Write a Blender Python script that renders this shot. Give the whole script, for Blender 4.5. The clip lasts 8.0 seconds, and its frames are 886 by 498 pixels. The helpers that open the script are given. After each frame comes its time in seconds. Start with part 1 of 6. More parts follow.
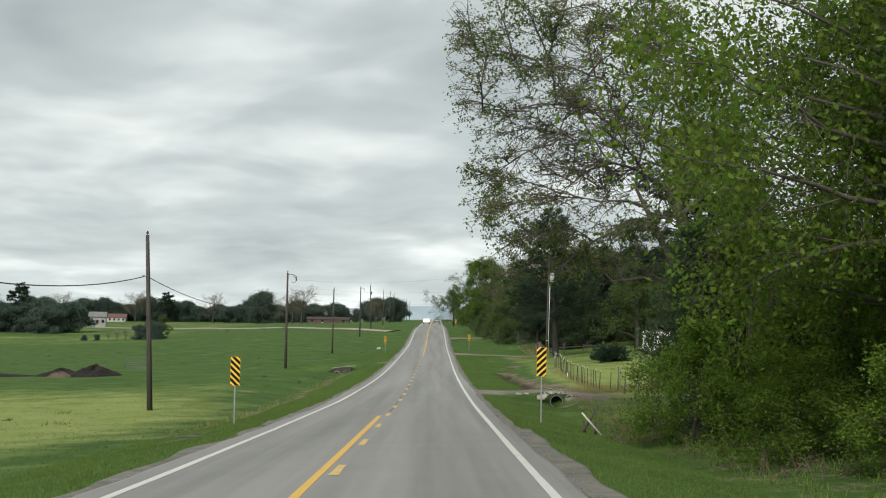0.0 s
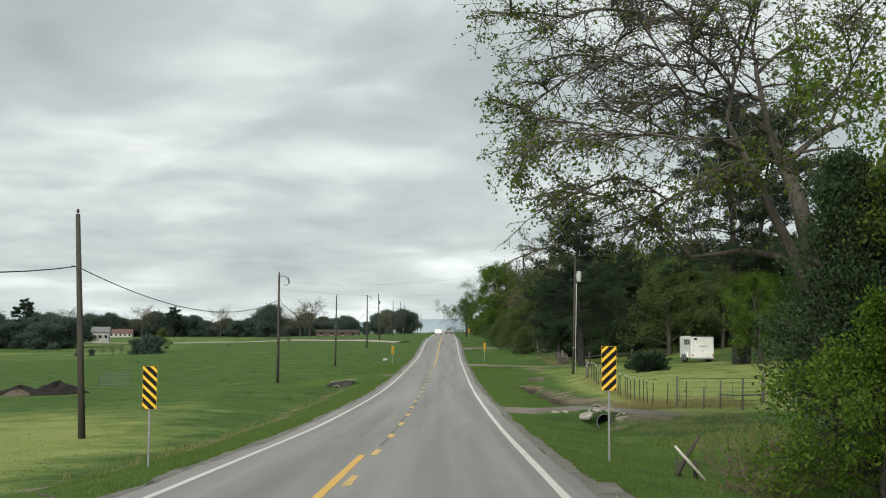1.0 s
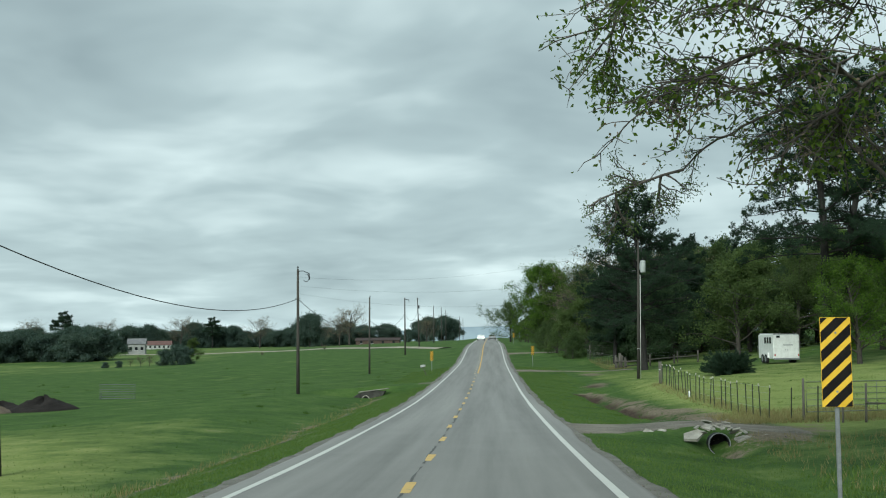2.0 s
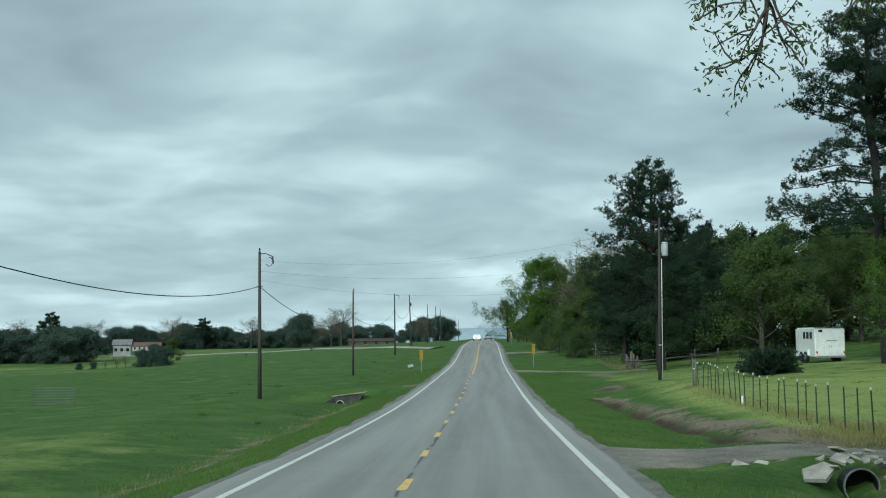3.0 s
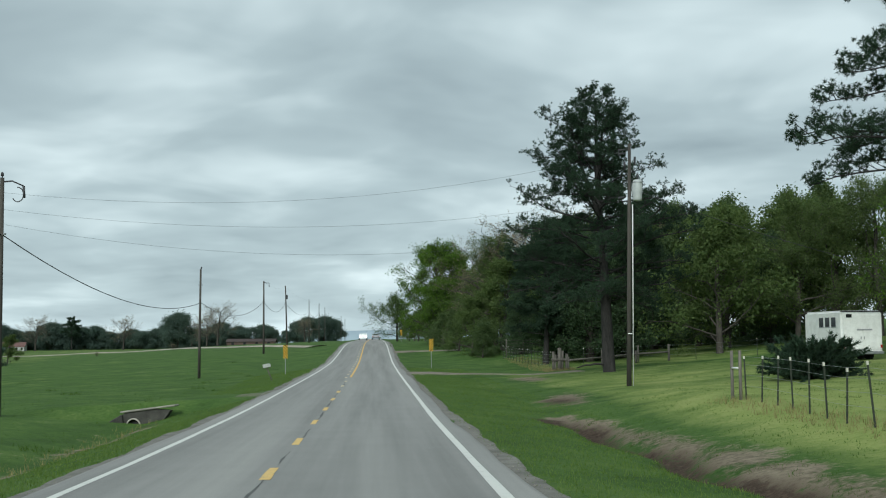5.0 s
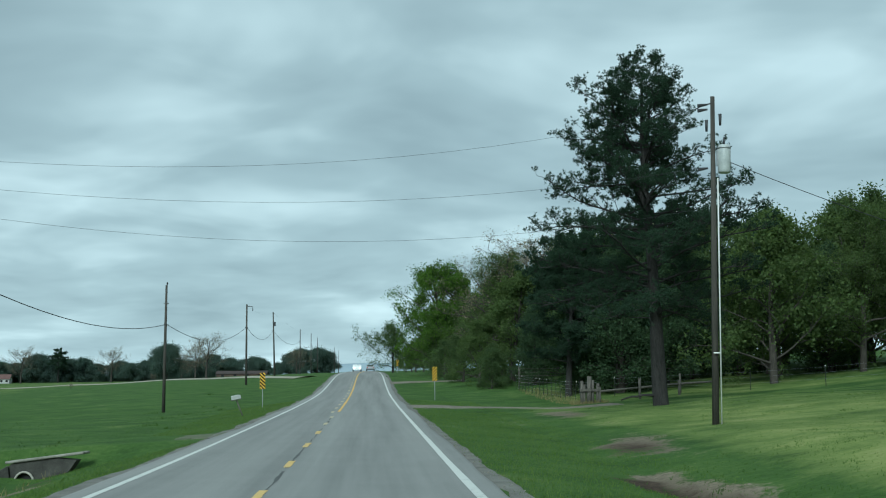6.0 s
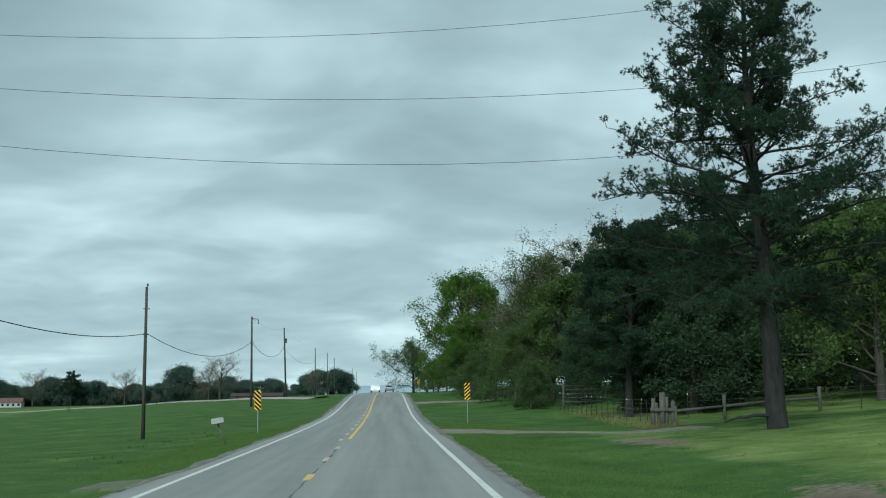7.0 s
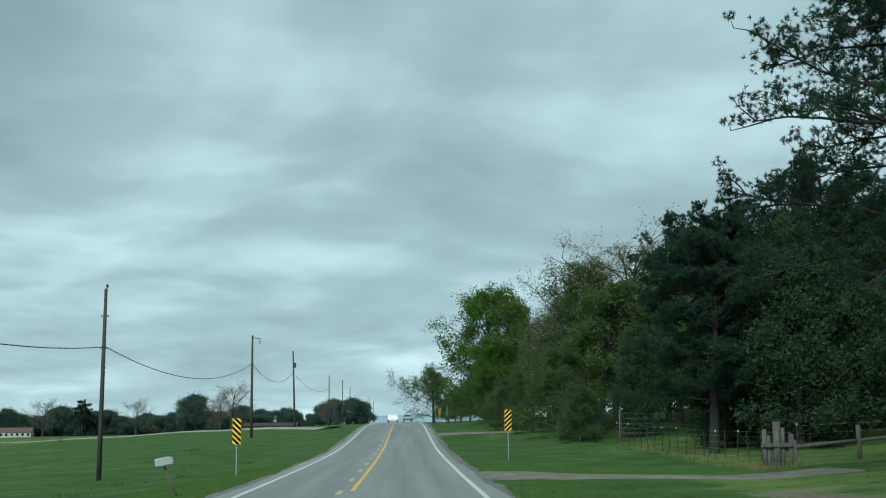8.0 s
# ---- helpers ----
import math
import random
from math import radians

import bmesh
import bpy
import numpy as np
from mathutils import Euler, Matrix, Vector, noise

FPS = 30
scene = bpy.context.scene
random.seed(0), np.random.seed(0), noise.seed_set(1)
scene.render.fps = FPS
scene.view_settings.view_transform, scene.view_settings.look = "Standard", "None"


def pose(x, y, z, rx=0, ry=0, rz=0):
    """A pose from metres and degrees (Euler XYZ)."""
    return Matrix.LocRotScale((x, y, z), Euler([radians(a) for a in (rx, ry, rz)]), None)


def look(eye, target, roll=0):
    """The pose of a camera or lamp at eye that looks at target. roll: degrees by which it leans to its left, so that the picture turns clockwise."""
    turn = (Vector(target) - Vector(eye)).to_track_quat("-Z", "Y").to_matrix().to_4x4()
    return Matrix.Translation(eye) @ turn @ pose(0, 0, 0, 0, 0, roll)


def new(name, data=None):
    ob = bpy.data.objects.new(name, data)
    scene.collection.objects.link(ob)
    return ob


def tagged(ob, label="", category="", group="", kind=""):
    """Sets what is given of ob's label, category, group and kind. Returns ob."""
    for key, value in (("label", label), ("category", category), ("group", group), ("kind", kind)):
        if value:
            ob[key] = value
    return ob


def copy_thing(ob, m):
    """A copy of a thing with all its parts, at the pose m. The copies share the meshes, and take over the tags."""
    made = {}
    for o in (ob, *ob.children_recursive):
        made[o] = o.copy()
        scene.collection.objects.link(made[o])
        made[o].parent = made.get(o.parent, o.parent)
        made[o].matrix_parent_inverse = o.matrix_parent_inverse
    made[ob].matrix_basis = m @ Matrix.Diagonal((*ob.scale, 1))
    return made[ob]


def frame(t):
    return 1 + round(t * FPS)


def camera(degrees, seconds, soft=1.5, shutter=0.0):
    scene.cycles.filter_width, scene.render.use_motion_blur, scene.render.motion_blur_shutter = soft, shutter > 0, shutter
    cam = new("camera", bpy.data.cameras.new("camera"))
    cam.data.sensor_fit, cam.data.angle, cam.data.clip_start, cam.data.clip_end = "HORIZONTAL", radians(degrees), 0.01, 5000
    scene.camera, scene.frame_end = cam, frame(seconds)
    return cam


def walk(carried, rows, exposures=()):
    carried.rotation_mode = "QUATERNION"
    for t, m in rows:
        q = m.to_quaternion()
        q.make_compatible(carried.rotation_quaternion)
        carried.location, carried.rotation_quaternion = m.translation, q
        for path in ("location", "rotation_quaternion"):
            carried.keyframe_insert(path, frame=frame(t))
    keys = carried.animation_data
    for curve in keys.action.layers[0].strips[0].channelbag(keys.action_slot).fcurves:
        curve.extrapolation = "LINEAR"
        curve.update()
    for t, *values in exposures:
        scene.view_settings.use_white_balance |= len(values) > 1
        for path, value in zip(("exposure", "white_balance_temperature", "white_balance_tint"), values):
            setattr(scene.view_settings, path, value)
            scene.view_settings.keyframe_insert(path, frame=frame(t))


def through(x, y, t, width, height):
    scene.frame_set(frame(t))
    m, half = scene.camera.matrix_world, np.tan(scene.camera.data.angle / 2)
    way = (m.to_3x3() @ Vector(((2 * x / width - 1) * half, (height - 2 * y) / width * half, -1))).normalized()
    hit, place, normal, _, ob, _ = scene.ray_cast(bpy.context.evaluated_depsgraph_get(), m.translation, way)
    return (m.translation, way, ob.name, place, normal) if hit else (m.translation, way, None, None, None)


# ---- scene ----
# camera and its drive: seconds, eye, yaw to the left, pitch up, roll
cam = camera(41.0, 8.0, soft=1.1)
ROWS = [
    (0.0, -0.014, -0.067, 1.461, -0.28, 3.33, 0.98),
    (0.5, 0.053, 6.229, 1.174, -0.35, 3.71, 0.75),
    (1.0, -0.022, 12.513, 0.903, 0.26, 3.94, 0.32),
    (1.5, -0.129, 18.735, 0.652, 1.35, 4.09, -0.19),
    (1.7, -0.167, 21.204, 0.557, 1.83, 4.18, -0.35),
    (2.8, -0.236, 34.670, 0.085, 2.51, 4.54, -0.74),
    (3.0, -0.225, 37.115, 0.007, 2.05, 4.40, -0.67),
    (3.5, -0.174, 43.252, -0.183, 0.48, 4.00, -0.68),
    (4.0, -0.109, 49.438, -0.365, -1.23, 3.55, -0.67),
    (4.5, -0.047, 55.685, -0.541, -2.60, 3.45, -0.49),
    (4.7, -0.027, 58.199, -0.611, -3.01, 3.79, -0.51),
    (6.0, 0.017, 74.701, -1.029, -3.57, 6.07, -0.41),
    (6.5, -0.002, 81.098, -1.158, -3.22, 6.53, -0.55),
    (7.0, -0.031, 87.550, -1.249, -2.71, 7.12, -0.71),
    (7.5, -0.071, 94.134, -1.282, -2.28, 8.02, -0.75),
    (8.0, -0.136, 101.007, -1.230, -1.86, 8.56, -0.63),
]


def drive_pose(x, y, z, yaw, pitch, roll):
    a, b = radians(yaw), radians(pitch)
    way = Vector((-math.sin(a) * math.cos(b), math.cos(a) * math.cos(b), math.sin(b)))
    return look((x, y, z), Vector((x, y, z)) + 10 * way, roll)


walk(cam, [(t, drive_pose(*r)) for t, *r in ROWS],
     [(0.0, 0.30, 6600, 6), (1.0, 0.29, 6600, 6), (1.5, 0.24, 6220, -2), (1.7, 0.20, 6100, -4), (2.8, 0.05, 5550, -8), (3.0, 0.05, 5550, -9), (3.5, 0.05, 5400, -12),
      (4.0, 0.05, 5550, -9), (4.5, 0.12, 6000, 0), (4.7, 0.12, 6000, 0), (6.0, 0.04, 5350, -12), (6.5, 0.04, 5350, -12), (7.0, 0.04, 5480, -11), (7.5, -0.03, 5420, -12), (8.0, 0.02, 5400, -13)])

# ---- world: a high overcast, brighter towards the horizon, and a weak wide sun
world = bpy.data.worlds.new("overcast")
scene.world = world
world.use_nodes = True
wt = world.node_tree
wt.nodes.clear()


def wnode(kind, **values):
    n = wt.nodes.new(kind)
    for key, value in values.items():
        n.inputs[key].default_value = value
    return n


sky = wnode("ShaderNodeTexSky")
sky.sky_type, sky.sun_disc = "NISHITA", False
sky.sun_elevation, sky.sun_rotation = radians(35), radians(200)
tc = wnode("ShaderNodeTexCoord")
sep = wnode("ShaderNodeSeparateXYZ")
wt.links.new(tc.outputs["Generated"], sep.inputs[0])


def wmath(op, a, b=None):
    n = wt.nodes.new("ShaderNodeMath")
    n.operation = op
    for i, v in enumerate((a, b)):
        if v is None:
            continue
        if isinstance(v, (int, float)):
            n.inputs[i].default_value = v
        else:
            wt.links.new(v, n.inputs[i])
    return n.outputs[0]


height = wmath("ADD", wmath("MAXIMUM", sep.outputs[2], 0.0), 0.15)
flat = wnode("ShaderNodeCombineXYZ")
wt.links.new(wmath("MULTIPLY", wmath("DIVIDE", sep.outputs[0], height), 1.1), flat.inputs[0])
wt.links.new(wmath("DIVIDE", sep.outputs[1], height), flat.inputs[1])


def wnoise(scale, detail, rough, offset):
    mp = wnode("ShaderNodeMapping")
    mp.inputs["Location"].default_value = offset
    wt.links.new(flat.outputs[0], mp.inputs[0])
    n = wnode("ShaderNodeTexNoise", Scale=scale, Detail=detail, Roughness=rough)
    n.inputs["Distortion"].default_value = 0.35
    wt.links.new(mp.outputs[0], n.inputs["Vector"])
    return n.outputs["Fac"]


billow = wmath("ADD", wmath("MULTIPLY", wnoise(0.8, 4.0, 0.5, (3.1, 7.7, 0)), 0.68),
               wmath("MULTIPLY", wnoise(2.1, 3.5, 0.5, (9.3, 4.4, 0)), 0.32))
ramp = wnode("ShaderNodeValToRGB")
wt.links.new(billow, ramp.inputs[0])
ramp.color_ramp.elements[0].position, ramp.color_ramp.elements[0].color = 0.36, (0.355, 0.395, 0.415, 1)
ramp.color_ramp.elements[1].position, ramp.color_ramp.elements[1].color = 0.62, (0.75, 0.785, 0.79, 1)
mid = ramp.color_ramp.elements.new(0.5)
mid.color = (0.50, 0.545, 0.56, 1)
clear = wnode("ShaderNodeBackground", Strength=0.1)
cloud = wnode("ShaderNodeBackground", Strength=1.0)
wt.links.new(sky.outputs[0], clear.inputs[0])
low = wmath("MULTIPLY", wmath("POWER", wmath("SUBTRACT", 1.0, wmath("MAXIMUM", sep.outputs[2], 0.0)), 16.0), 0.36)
wt.links.new(ramp.outputs[0], cloud.inputs[0])
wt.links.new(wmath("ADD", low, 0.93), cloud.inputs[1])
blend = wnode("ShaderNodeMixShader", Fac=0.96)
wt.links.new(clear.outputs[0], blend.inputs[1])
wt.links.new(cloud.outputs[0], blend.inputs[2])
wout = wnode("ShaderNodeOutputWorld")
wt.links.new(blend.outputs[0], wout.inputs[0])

sun = new("sun", bpy.data.lights.new("sun", "SUN"))
sun.data.energy, sun.data.angle, sun.data.color = 3.2, radians(25), (1.0, 0.95, 0.88)
sun.rotation_euler = Euler((radians(55), 0, radians(-20)))

# ---- materials
MATS = {}


def nodes_of(name, rough=0.8, metal=0.0, spec=0.3):
    m = bpy.data.materials.new(name)
    m.use_nodes = True
    t = m.node_tree
    b = t.nodes["Principled BSDF"]
    b.inputs["Roughness"].default_value = rough
    b.inputs["Metallic"].default_value = metal
    b.inputs["Specular IOR Level"].default_value = spec
    return m, t, b


def noise_on(t, vec, scale, detail=4.0, rough=0.6, stretch=None):
    if stretch:
        mp = t.nodes.new("ShaderNodeMapping")
        mp.inputs["Scale"].default_value = stretch
        t.links.new(vec, mp.inputs[0])
        vec = mp.outputs[0]
    n = t.nodes.new("ShaderNodeTexNoise")
    n.inputs["Scale"].default_value, n.inputs["Detail"].default_value, n.inputs["Roughness"].default_value = scale, detail, rough
    t.links.new(vec, n.inputs["Vector"])
    return n.outputs["Fac"]


def ramp_on(t, fac, stops):
    r = t.nodes.new("ShaderNodeValToRGB")
    t.links.new(fac, r.inputs[0])
    while len(r.color_ramp.elements) < len(stops):
        r.color_ramp.elements.new(0.5)
    for e, (p, c) in zip(r.color_ramp.elements, stops):
        e.position, e.color = p, (*c, 1)
    return r.outputs[0]


def mix_on(t, fac, a, b, mode="MIX"):
    n = t.nodes.new("ShaderNodeMix")
    n.data_type, n.blend_type = "RGBA", mode
    for sock, v in ((n.inputs[0], fac), (n.inputs[6], a), (n.inputs[7], b)):
        if isinstance(v, (int, float)):
            sock.default_value = v
        elif isinstance(v, tuple):
            sock.default_value = (*v, 1)
        else:
            t.links.new(v, sock)
    return n.outputs[2]


def math_on(t, op, a, b=None, c=None):
    n = t.nodes.new("ShaderNodeMath")
    n.operation = op
    for i, v in enumerate((a, b, c)):
        if v is None:
            continue
        if isinstance(v, (int, float)):
            n.inputs[i].default_value = v
        else:
            t.links.new(v, n.inputs[i])
    return n.outputs[0]


def bump_on(t, b, fac, strength, distance):
    n = t.nodes.new("ShaderNodeBump")
    n.inputs["Strength"].default_value, n.inputs["Distance"].default_value = strength, distance
    t.links.new(fac, n.inputs["Height"])
    t.links.new(n.outputs[0], b.inputs["Normal"])


def coords(t, kind="object"):
    if kind == "world":
        return t.nodes.new("ShaderNodeNewGeometry").outputs["Position"]
    return t.nodes.new("ShaderNodeTexCoord").outputs["Object"]


def worn(name, dark, light, scale=6.0, fine=60.0, rough=0.8, metal=0.0, bump=0.3, depth=0.01, stretch=None, kind="object", spec=0.3):
    """A surface of one substance: coarse stains and fine grain between two tones."""
    if name in MATS:
        return MATS[name]
    m, t, b = nodes_of(name, rough, metal, spec)
    v = coords(t, kind)
    n1 = noise_on(t, v, scale, 5.0, 0.6, stretch)
    n2 = noise_on(t, v, fine, 3.0, 0.6, stretch)
    both = math_on(t, "ADD", math_on(t, "MULTIPLY", n1, 0.65), math_on(t, "MULTIPLY", n2, 0.35))
    t.links.new(ramp_on(t, both, [(0.34, dark), (0.66, light)]), b.inputs["Base Color"])
    t.links.new(math_on(t, "ADD", math_on(t, "MULTIPLY", n2, 0.2), rough - 0.1), b.inputs["Roughness"])
    if bump:
        bump_on(t, b, both, bump, depth)
    MATS[name] = m
    return m


def leafy(name, tones, through=0.35, rough=0.8):
    """Foliage: each leaf takes its own tone, and lets some light through."""
    if name in MATS:
        return MATS[name]
    m, t, b = nodes_of(name, rough, 0.0, 0.12)
    g = t.nodes.new("ShaderNodeNewGeometry")
    oi = t.nodes.new("ShaderNodeObjectInfo")
    pick = math_on(t, "ADD", math_on(t, "MULTIPLY", g.outputs["Random Per Island"], 0.8), math_on(t, "MULTIPLY", oi.outputs["Random"], 0.2))
    col = ramp_on(t, pick, [(i / (len(tones) - 1), c) for i, c in enumerate(tones)])
    t.links.new(col, b.inputs["Base Color"])
    tr = t.nodes.new("ShaderNodeBsdfTranslucent")
    t.links.new(mix_on(t, 1.0, col, (1.0, 1.0, 0.55), "MULTIPLY"), tr.inputs[0])
    mx = t.nodes.new("ShaderNodeMixShader")
    mx.inputs[0].default_value = through
    t.links.new(b.outputs[0], mx.inputs[1])
    t.links.new(tr.outputs[0], mx.inputs[2])
    t.links.new(mx.outputs[0], t.nodes["Material Output"].inputs[0])
    MATS[name] = m
    return m


def ground_material():
    m, t, b = nodes_of("grass_ground", 0.95, 0.0, 0.1)
    v = coords(t, "world")
    big = noise_on(t, v, 0.05, 4.0, 0.55)
    midn = noise_on(t, v, 0.45, 5.0, 0.65)
    fine = noise_on(t, v, 7.0, 4.0, 0.7)
    lush = ramp_on(t, math_on(t, "ADD", math_on(t, "MULTIPLY", midn, 0.6), math_on(t, "MULTIPLY", fine, 0.4)),
                   [(0.34, (0.028, 0.056, 0.014)), (0.5, (0.052, 0.096, 0.022)), (0.66, (0.088, 0.134, 0.037))])
    dry = ramp_on(t, math_on(t, "ADD", math_on(t, "MULTIPLY", midn, 0.5), math_on(t, "MULTIPLY", fine, 0.5)),
                  [(0.3, (0.112, 0.156, 0.040)), (0.5, (0.182, 0.222, 0.066)), (0.7, (0.255, 0.262, 0.105))])
    soil = ramp_on(t, math_on(t, "ADD", math_on(t, "MULTIPLY", midn, 0.4), math_on(t, "MULTIPLY", fine, 0.6)),
                   [(0.3, (0.055, 0.044, 0.031)), (0.5, (0.14, 0.116, 0.084)), (0.7, (0.245, 0.21, 0.158))])
    at = t.nodes.new("ShaderNodeAttribute")
    at.attribute_name = "cover"
    sp = t.nodes.new("ShaderNodeSeparateXYZ")
    t.links.new(at.outputs["Vector"], sp.inputs[0])
    patch = math_on(t, "ADD", math_on(t, "MULTIPLY", math_on(t, "SUBTRACT", big, 0.5), 1.1), sp.outputs[0])
    patch = math_on(t, "ADD", patch, math_on(t, "MULTIPLY", math_on(t, "SUBTRACT", midn, 0.5), 0.8))
    pm = t.nodes.new("ShaderNodeMapRange")
    pm.inputs[1].default_value, pm.inputs[2].default_value = 0.25, 0.75
    t.links.new(patch, pm.inputs[0])
    col = mix_on(t, pm.outputs[0], lush, dry)
    bare = math_on(t, "ADD", sp.outputs[1], math_on(t, "MULTIPLY", math_on(t, "SUBTRACT", midn, 0.5), 2.2))
    bare = math_on(t, "ADD", bare, math_on(t, "MULTIPLY", math_on(t, "SUBTRACT", fine, 0.5), 0.9))
    bm_ = t.nodes.new("ShaderNodeMapRange")
    bm_.inputs[1].default_value, bm_.inputs[2].default_value = 0.4, 0.65
    t.links.new(bare, bm_.inputs[0])
    col = mix_on(t, bm_.outputs[0], col, soil)
    wet = math_on(t, "ADD", sp.outputs[2], math_on(t, "MULTIPLY", math_on(t, "SUBTRACT", midn, 0.5), 1.2))
    wet = math_on(t, "ADD", wet, math_on(t, "MULTIPLY", math_on(t, "SUBTRACT", fine, 0.5), 1.0))
    wm = t.nodes.new("ShaderNodeMapRange")
    wm.inputs[1].default_value, wm.inputs[2].default_value = 0.38, 0.66
    t.links.new(wet, wm.inputs[0])
    mud = ramp_on(t, fine, [(0.35, (0.022, 0.015, 0.011)), (0.65, (0.075, 0.054, 0.040))])
    col = mix_on(t, wm.outputs[0], col, mud)
    t.links.new(col, b.inputs["Base Color"])
    bump_on(t, b, math_on(t, "ADD", fine, midn), 0.6, 0.08)
    return m


def asphalt_material():
    m, t, b = nodes_of("worn_asphalt", 0.85, 0.0, 0.3)
    v = coords(t, "world")
    long = noise_on(t, v, 1.1, 4.0, 0.6, (1.0, 0.02, 0.0))
    midn = noise_on(t, v, 0.8, 5.0, 0.6)
    fine = noise_on(t, v, 55.0, 2.0, 0.7)
    f = math_on(t, "ADD", math_on(t, "MULTIPLY", long, 0.66), math_on(t, "MULTIPLY", midn, 0.10))
    f = math_on(t, "ADD", f, math_on(t, "MULTIPLY", fine, 0.24))
    t.links.new(ramp_on(t, f, [(0.36, (0.155, 0.153, 0.148)), (0.5, (0.21, 0.207, 0.2)), (0.64, (0.265, 0.26, 0.248))]), b.inputs["Base Color"])
    bump_on(t, b, fine, 0.4, 0.006)
    return m


def paint_material(name, colour, road, wear):
    m, t, b = nodes_of(name, 0.6, 0.0, 0.3)
    v = coords(t, "world")
    n = math_on(t, "ADD", math_on(t, "MULTIPLY", noise_on(t, v, 3.0, 5.0, 0.7), 0.6), math_on(t, "MULTIPLY", noise_on(t, v, 40.0, 3.0, 0.7), 0.4))
    r = t.nodes.new("ShaderNodeMapRange")
    r.inputs[1].default_value, r.inputs[2].default_value = wear, wear + 0.16
    t.links.new(n, r.inputs[0])
    t.links.new(mix_on(t, r.outputs[0], colour, road), b.inputs["Base Color"])
    return m


GRASS = ground_material()
ASPHALT = asphalt_material()
WHITE_LINE = paint_material("white_road_paint", (0.54, 0.54, 0.51), (0.2, 0.2, 0.19), 0.54)
YELLOW_LINE = paint_material("yellow_road_paint", (0.60, 0.36, 0.07), (0.22, 0.19, 0.13), 0.56)
DASH_LINE = paint_material("worn_yellow_dash_paint", (0.56, 0.38, 0.12), (0.23, 0.20, 0.14), 0.52)
# worn yellow, with the grazing sheen of far dashes mixed into its pale tone
FADED_SHEEN_LINE = paint_material("faded_yellow_paint_sheen", (0.48, 0.40, 0.24), (0.2, 0.195, 0.175), 0.46)
TAR = worn("crack_tar", (0.04, 0.04, 0.04), (0.11, 0.11, 0.105), 4, 30, 0.7, kind="world")
SHOULDER = worn("dusty_shoulder_gravel", (0.075, 0.071, 0.063), (0.20, 0.192, 0.172), 1.6, 30, 0.95, bump=0.6, depth=0.02, kind="world")
PALE_BARK = worn("pale_brown_bark", (0.045, 0.039, 0.034), (0.14, 0.122, 0.107), 3.0, 18, 0.95, bump=0.6, depth=0.03, stretch=(3, 3, 0.7))
MUDDY = worn("muddy_gravel", (0.062, 0.056, 0.047), (0.24, 0.215, 0.18), 0.8, 16, 0.95, bump=0.8, depth=0.04, kind="world")
GRAVEL = worn("pale_gravel", (0.075, 0.062, 0.048), (0.25, 0.22, 0.175), 1.2, 22, 0.95, bump=0.8, depth=0.03, kind="world")
CONCRETE = worn("weathered_concrete", (0.20, 0.185, 0.16), (0.46, 0.435, 0.385), 3.0, 40, 0.9, bump=0.4)
POLE_WOOD = worn("weathered_pole_wood", (0.026, 0.024, 0.021), (0.078, 0.070, 0.061), 3.0, 30, 0.9, bump=0.5, stretch=(4, 4, 0.3))
GREY_WOOD = worn("grey_fence_wood", (0.055, 0.050, 0.043), (0.165, 0.150, 0.130), 4.0, 30, 0.9, bump=0.5, stretch=(4, 4, 0.4))
BARK = worn("grey_brown_bark", (0.022, 0.020, 0.017), (0.080, 0.070, 0.060), 3.0, 18, 0.95, bump=0.8, depth=0.04, stretch=(3, 3, 0.7))
PINE_BARK = worn("pine_bark", (0.014, 0.0135, 0.013), (0.044, 0.041, 0.039), 3.0, 12, 0.95, bump=0.9, depth=0.05, stretch=(3, 3, 0.6))
STEEL = worn("galvanised_steel", (0.20, 0.21, 0.22), (0.38, 0.39, 0.40), 5.0, 60, 0.5, metal=0.7, bump=0.1)
POST_GREEN = worn("dark_green_post_paint", (0.012, 0.016, 0.012), (0.035, 0.042, 0.030), 9.0, 60, 0.7, bump=0.2)
WHITE_PAINT = worn("white_paint", (0.60, 0.60, 0.58), (0.80, 0.80, 0.79), 3.0, 30, 0.45, bump=0.05)
DARK_GLASS = worn("dark_window_glass", (0.008, 0.009, 0.010), (0.02, 0.022, 0.024), 2.0, 20, 0.12, bump=0.0, spec=0.5)
BLACK = worn("black_rubber_and_bore_shade", (0.012, 0.012, 0.012), (0.03, 0.03, 0.03), 6.0, 40, 0.8, bump=0.2)
SIGN_YELLOW = worn("yellow_sign_sheeting", (0.66, 0.39, 0.02), (0.80, 0.51, 0.05), 5.0, 50, 0.6, bump=0.03)
SIGN_BLACK = worn("black_sign_stripe", (0.008, 0.007, 0.007), (0.02, 0.018, 0.017), 6.0, 50, 0.85, bump=0.0, spec=0.1)
WIRE = worn("dark_cable", (0.02, 0.02, 0.022), (0.06, 0.06, 0.065), 6.0, 40, 0.7, bump=0.0)
RED_ROOF = worn("faded_red_roof", (0.09, 0.05, 0.046), (0.15, 0.085, 0.075), 1.0, 12, 0.8, bump=0.3)
DARK_SOIL = worn("dark_soil", (0.006, 0.005, 0.005), (0.024, 0.020, 0.018), 1.5, 9, 0.98, bump=1.0, depth=0.1)
PALE_SOIL = worn("tan_soil", (0.05, 0.04, 0.03), (0.13, 0.105, 0.08), 1.5, 14, 0.98, bump=0.9, depth=0.1)
LEAF_SPRING = leafy("spring_leaves", [(0.075, 0.125, 0.022), (0.13, 0.20, 0.035), (0.20, 0.26, 0.055)], 0.55)
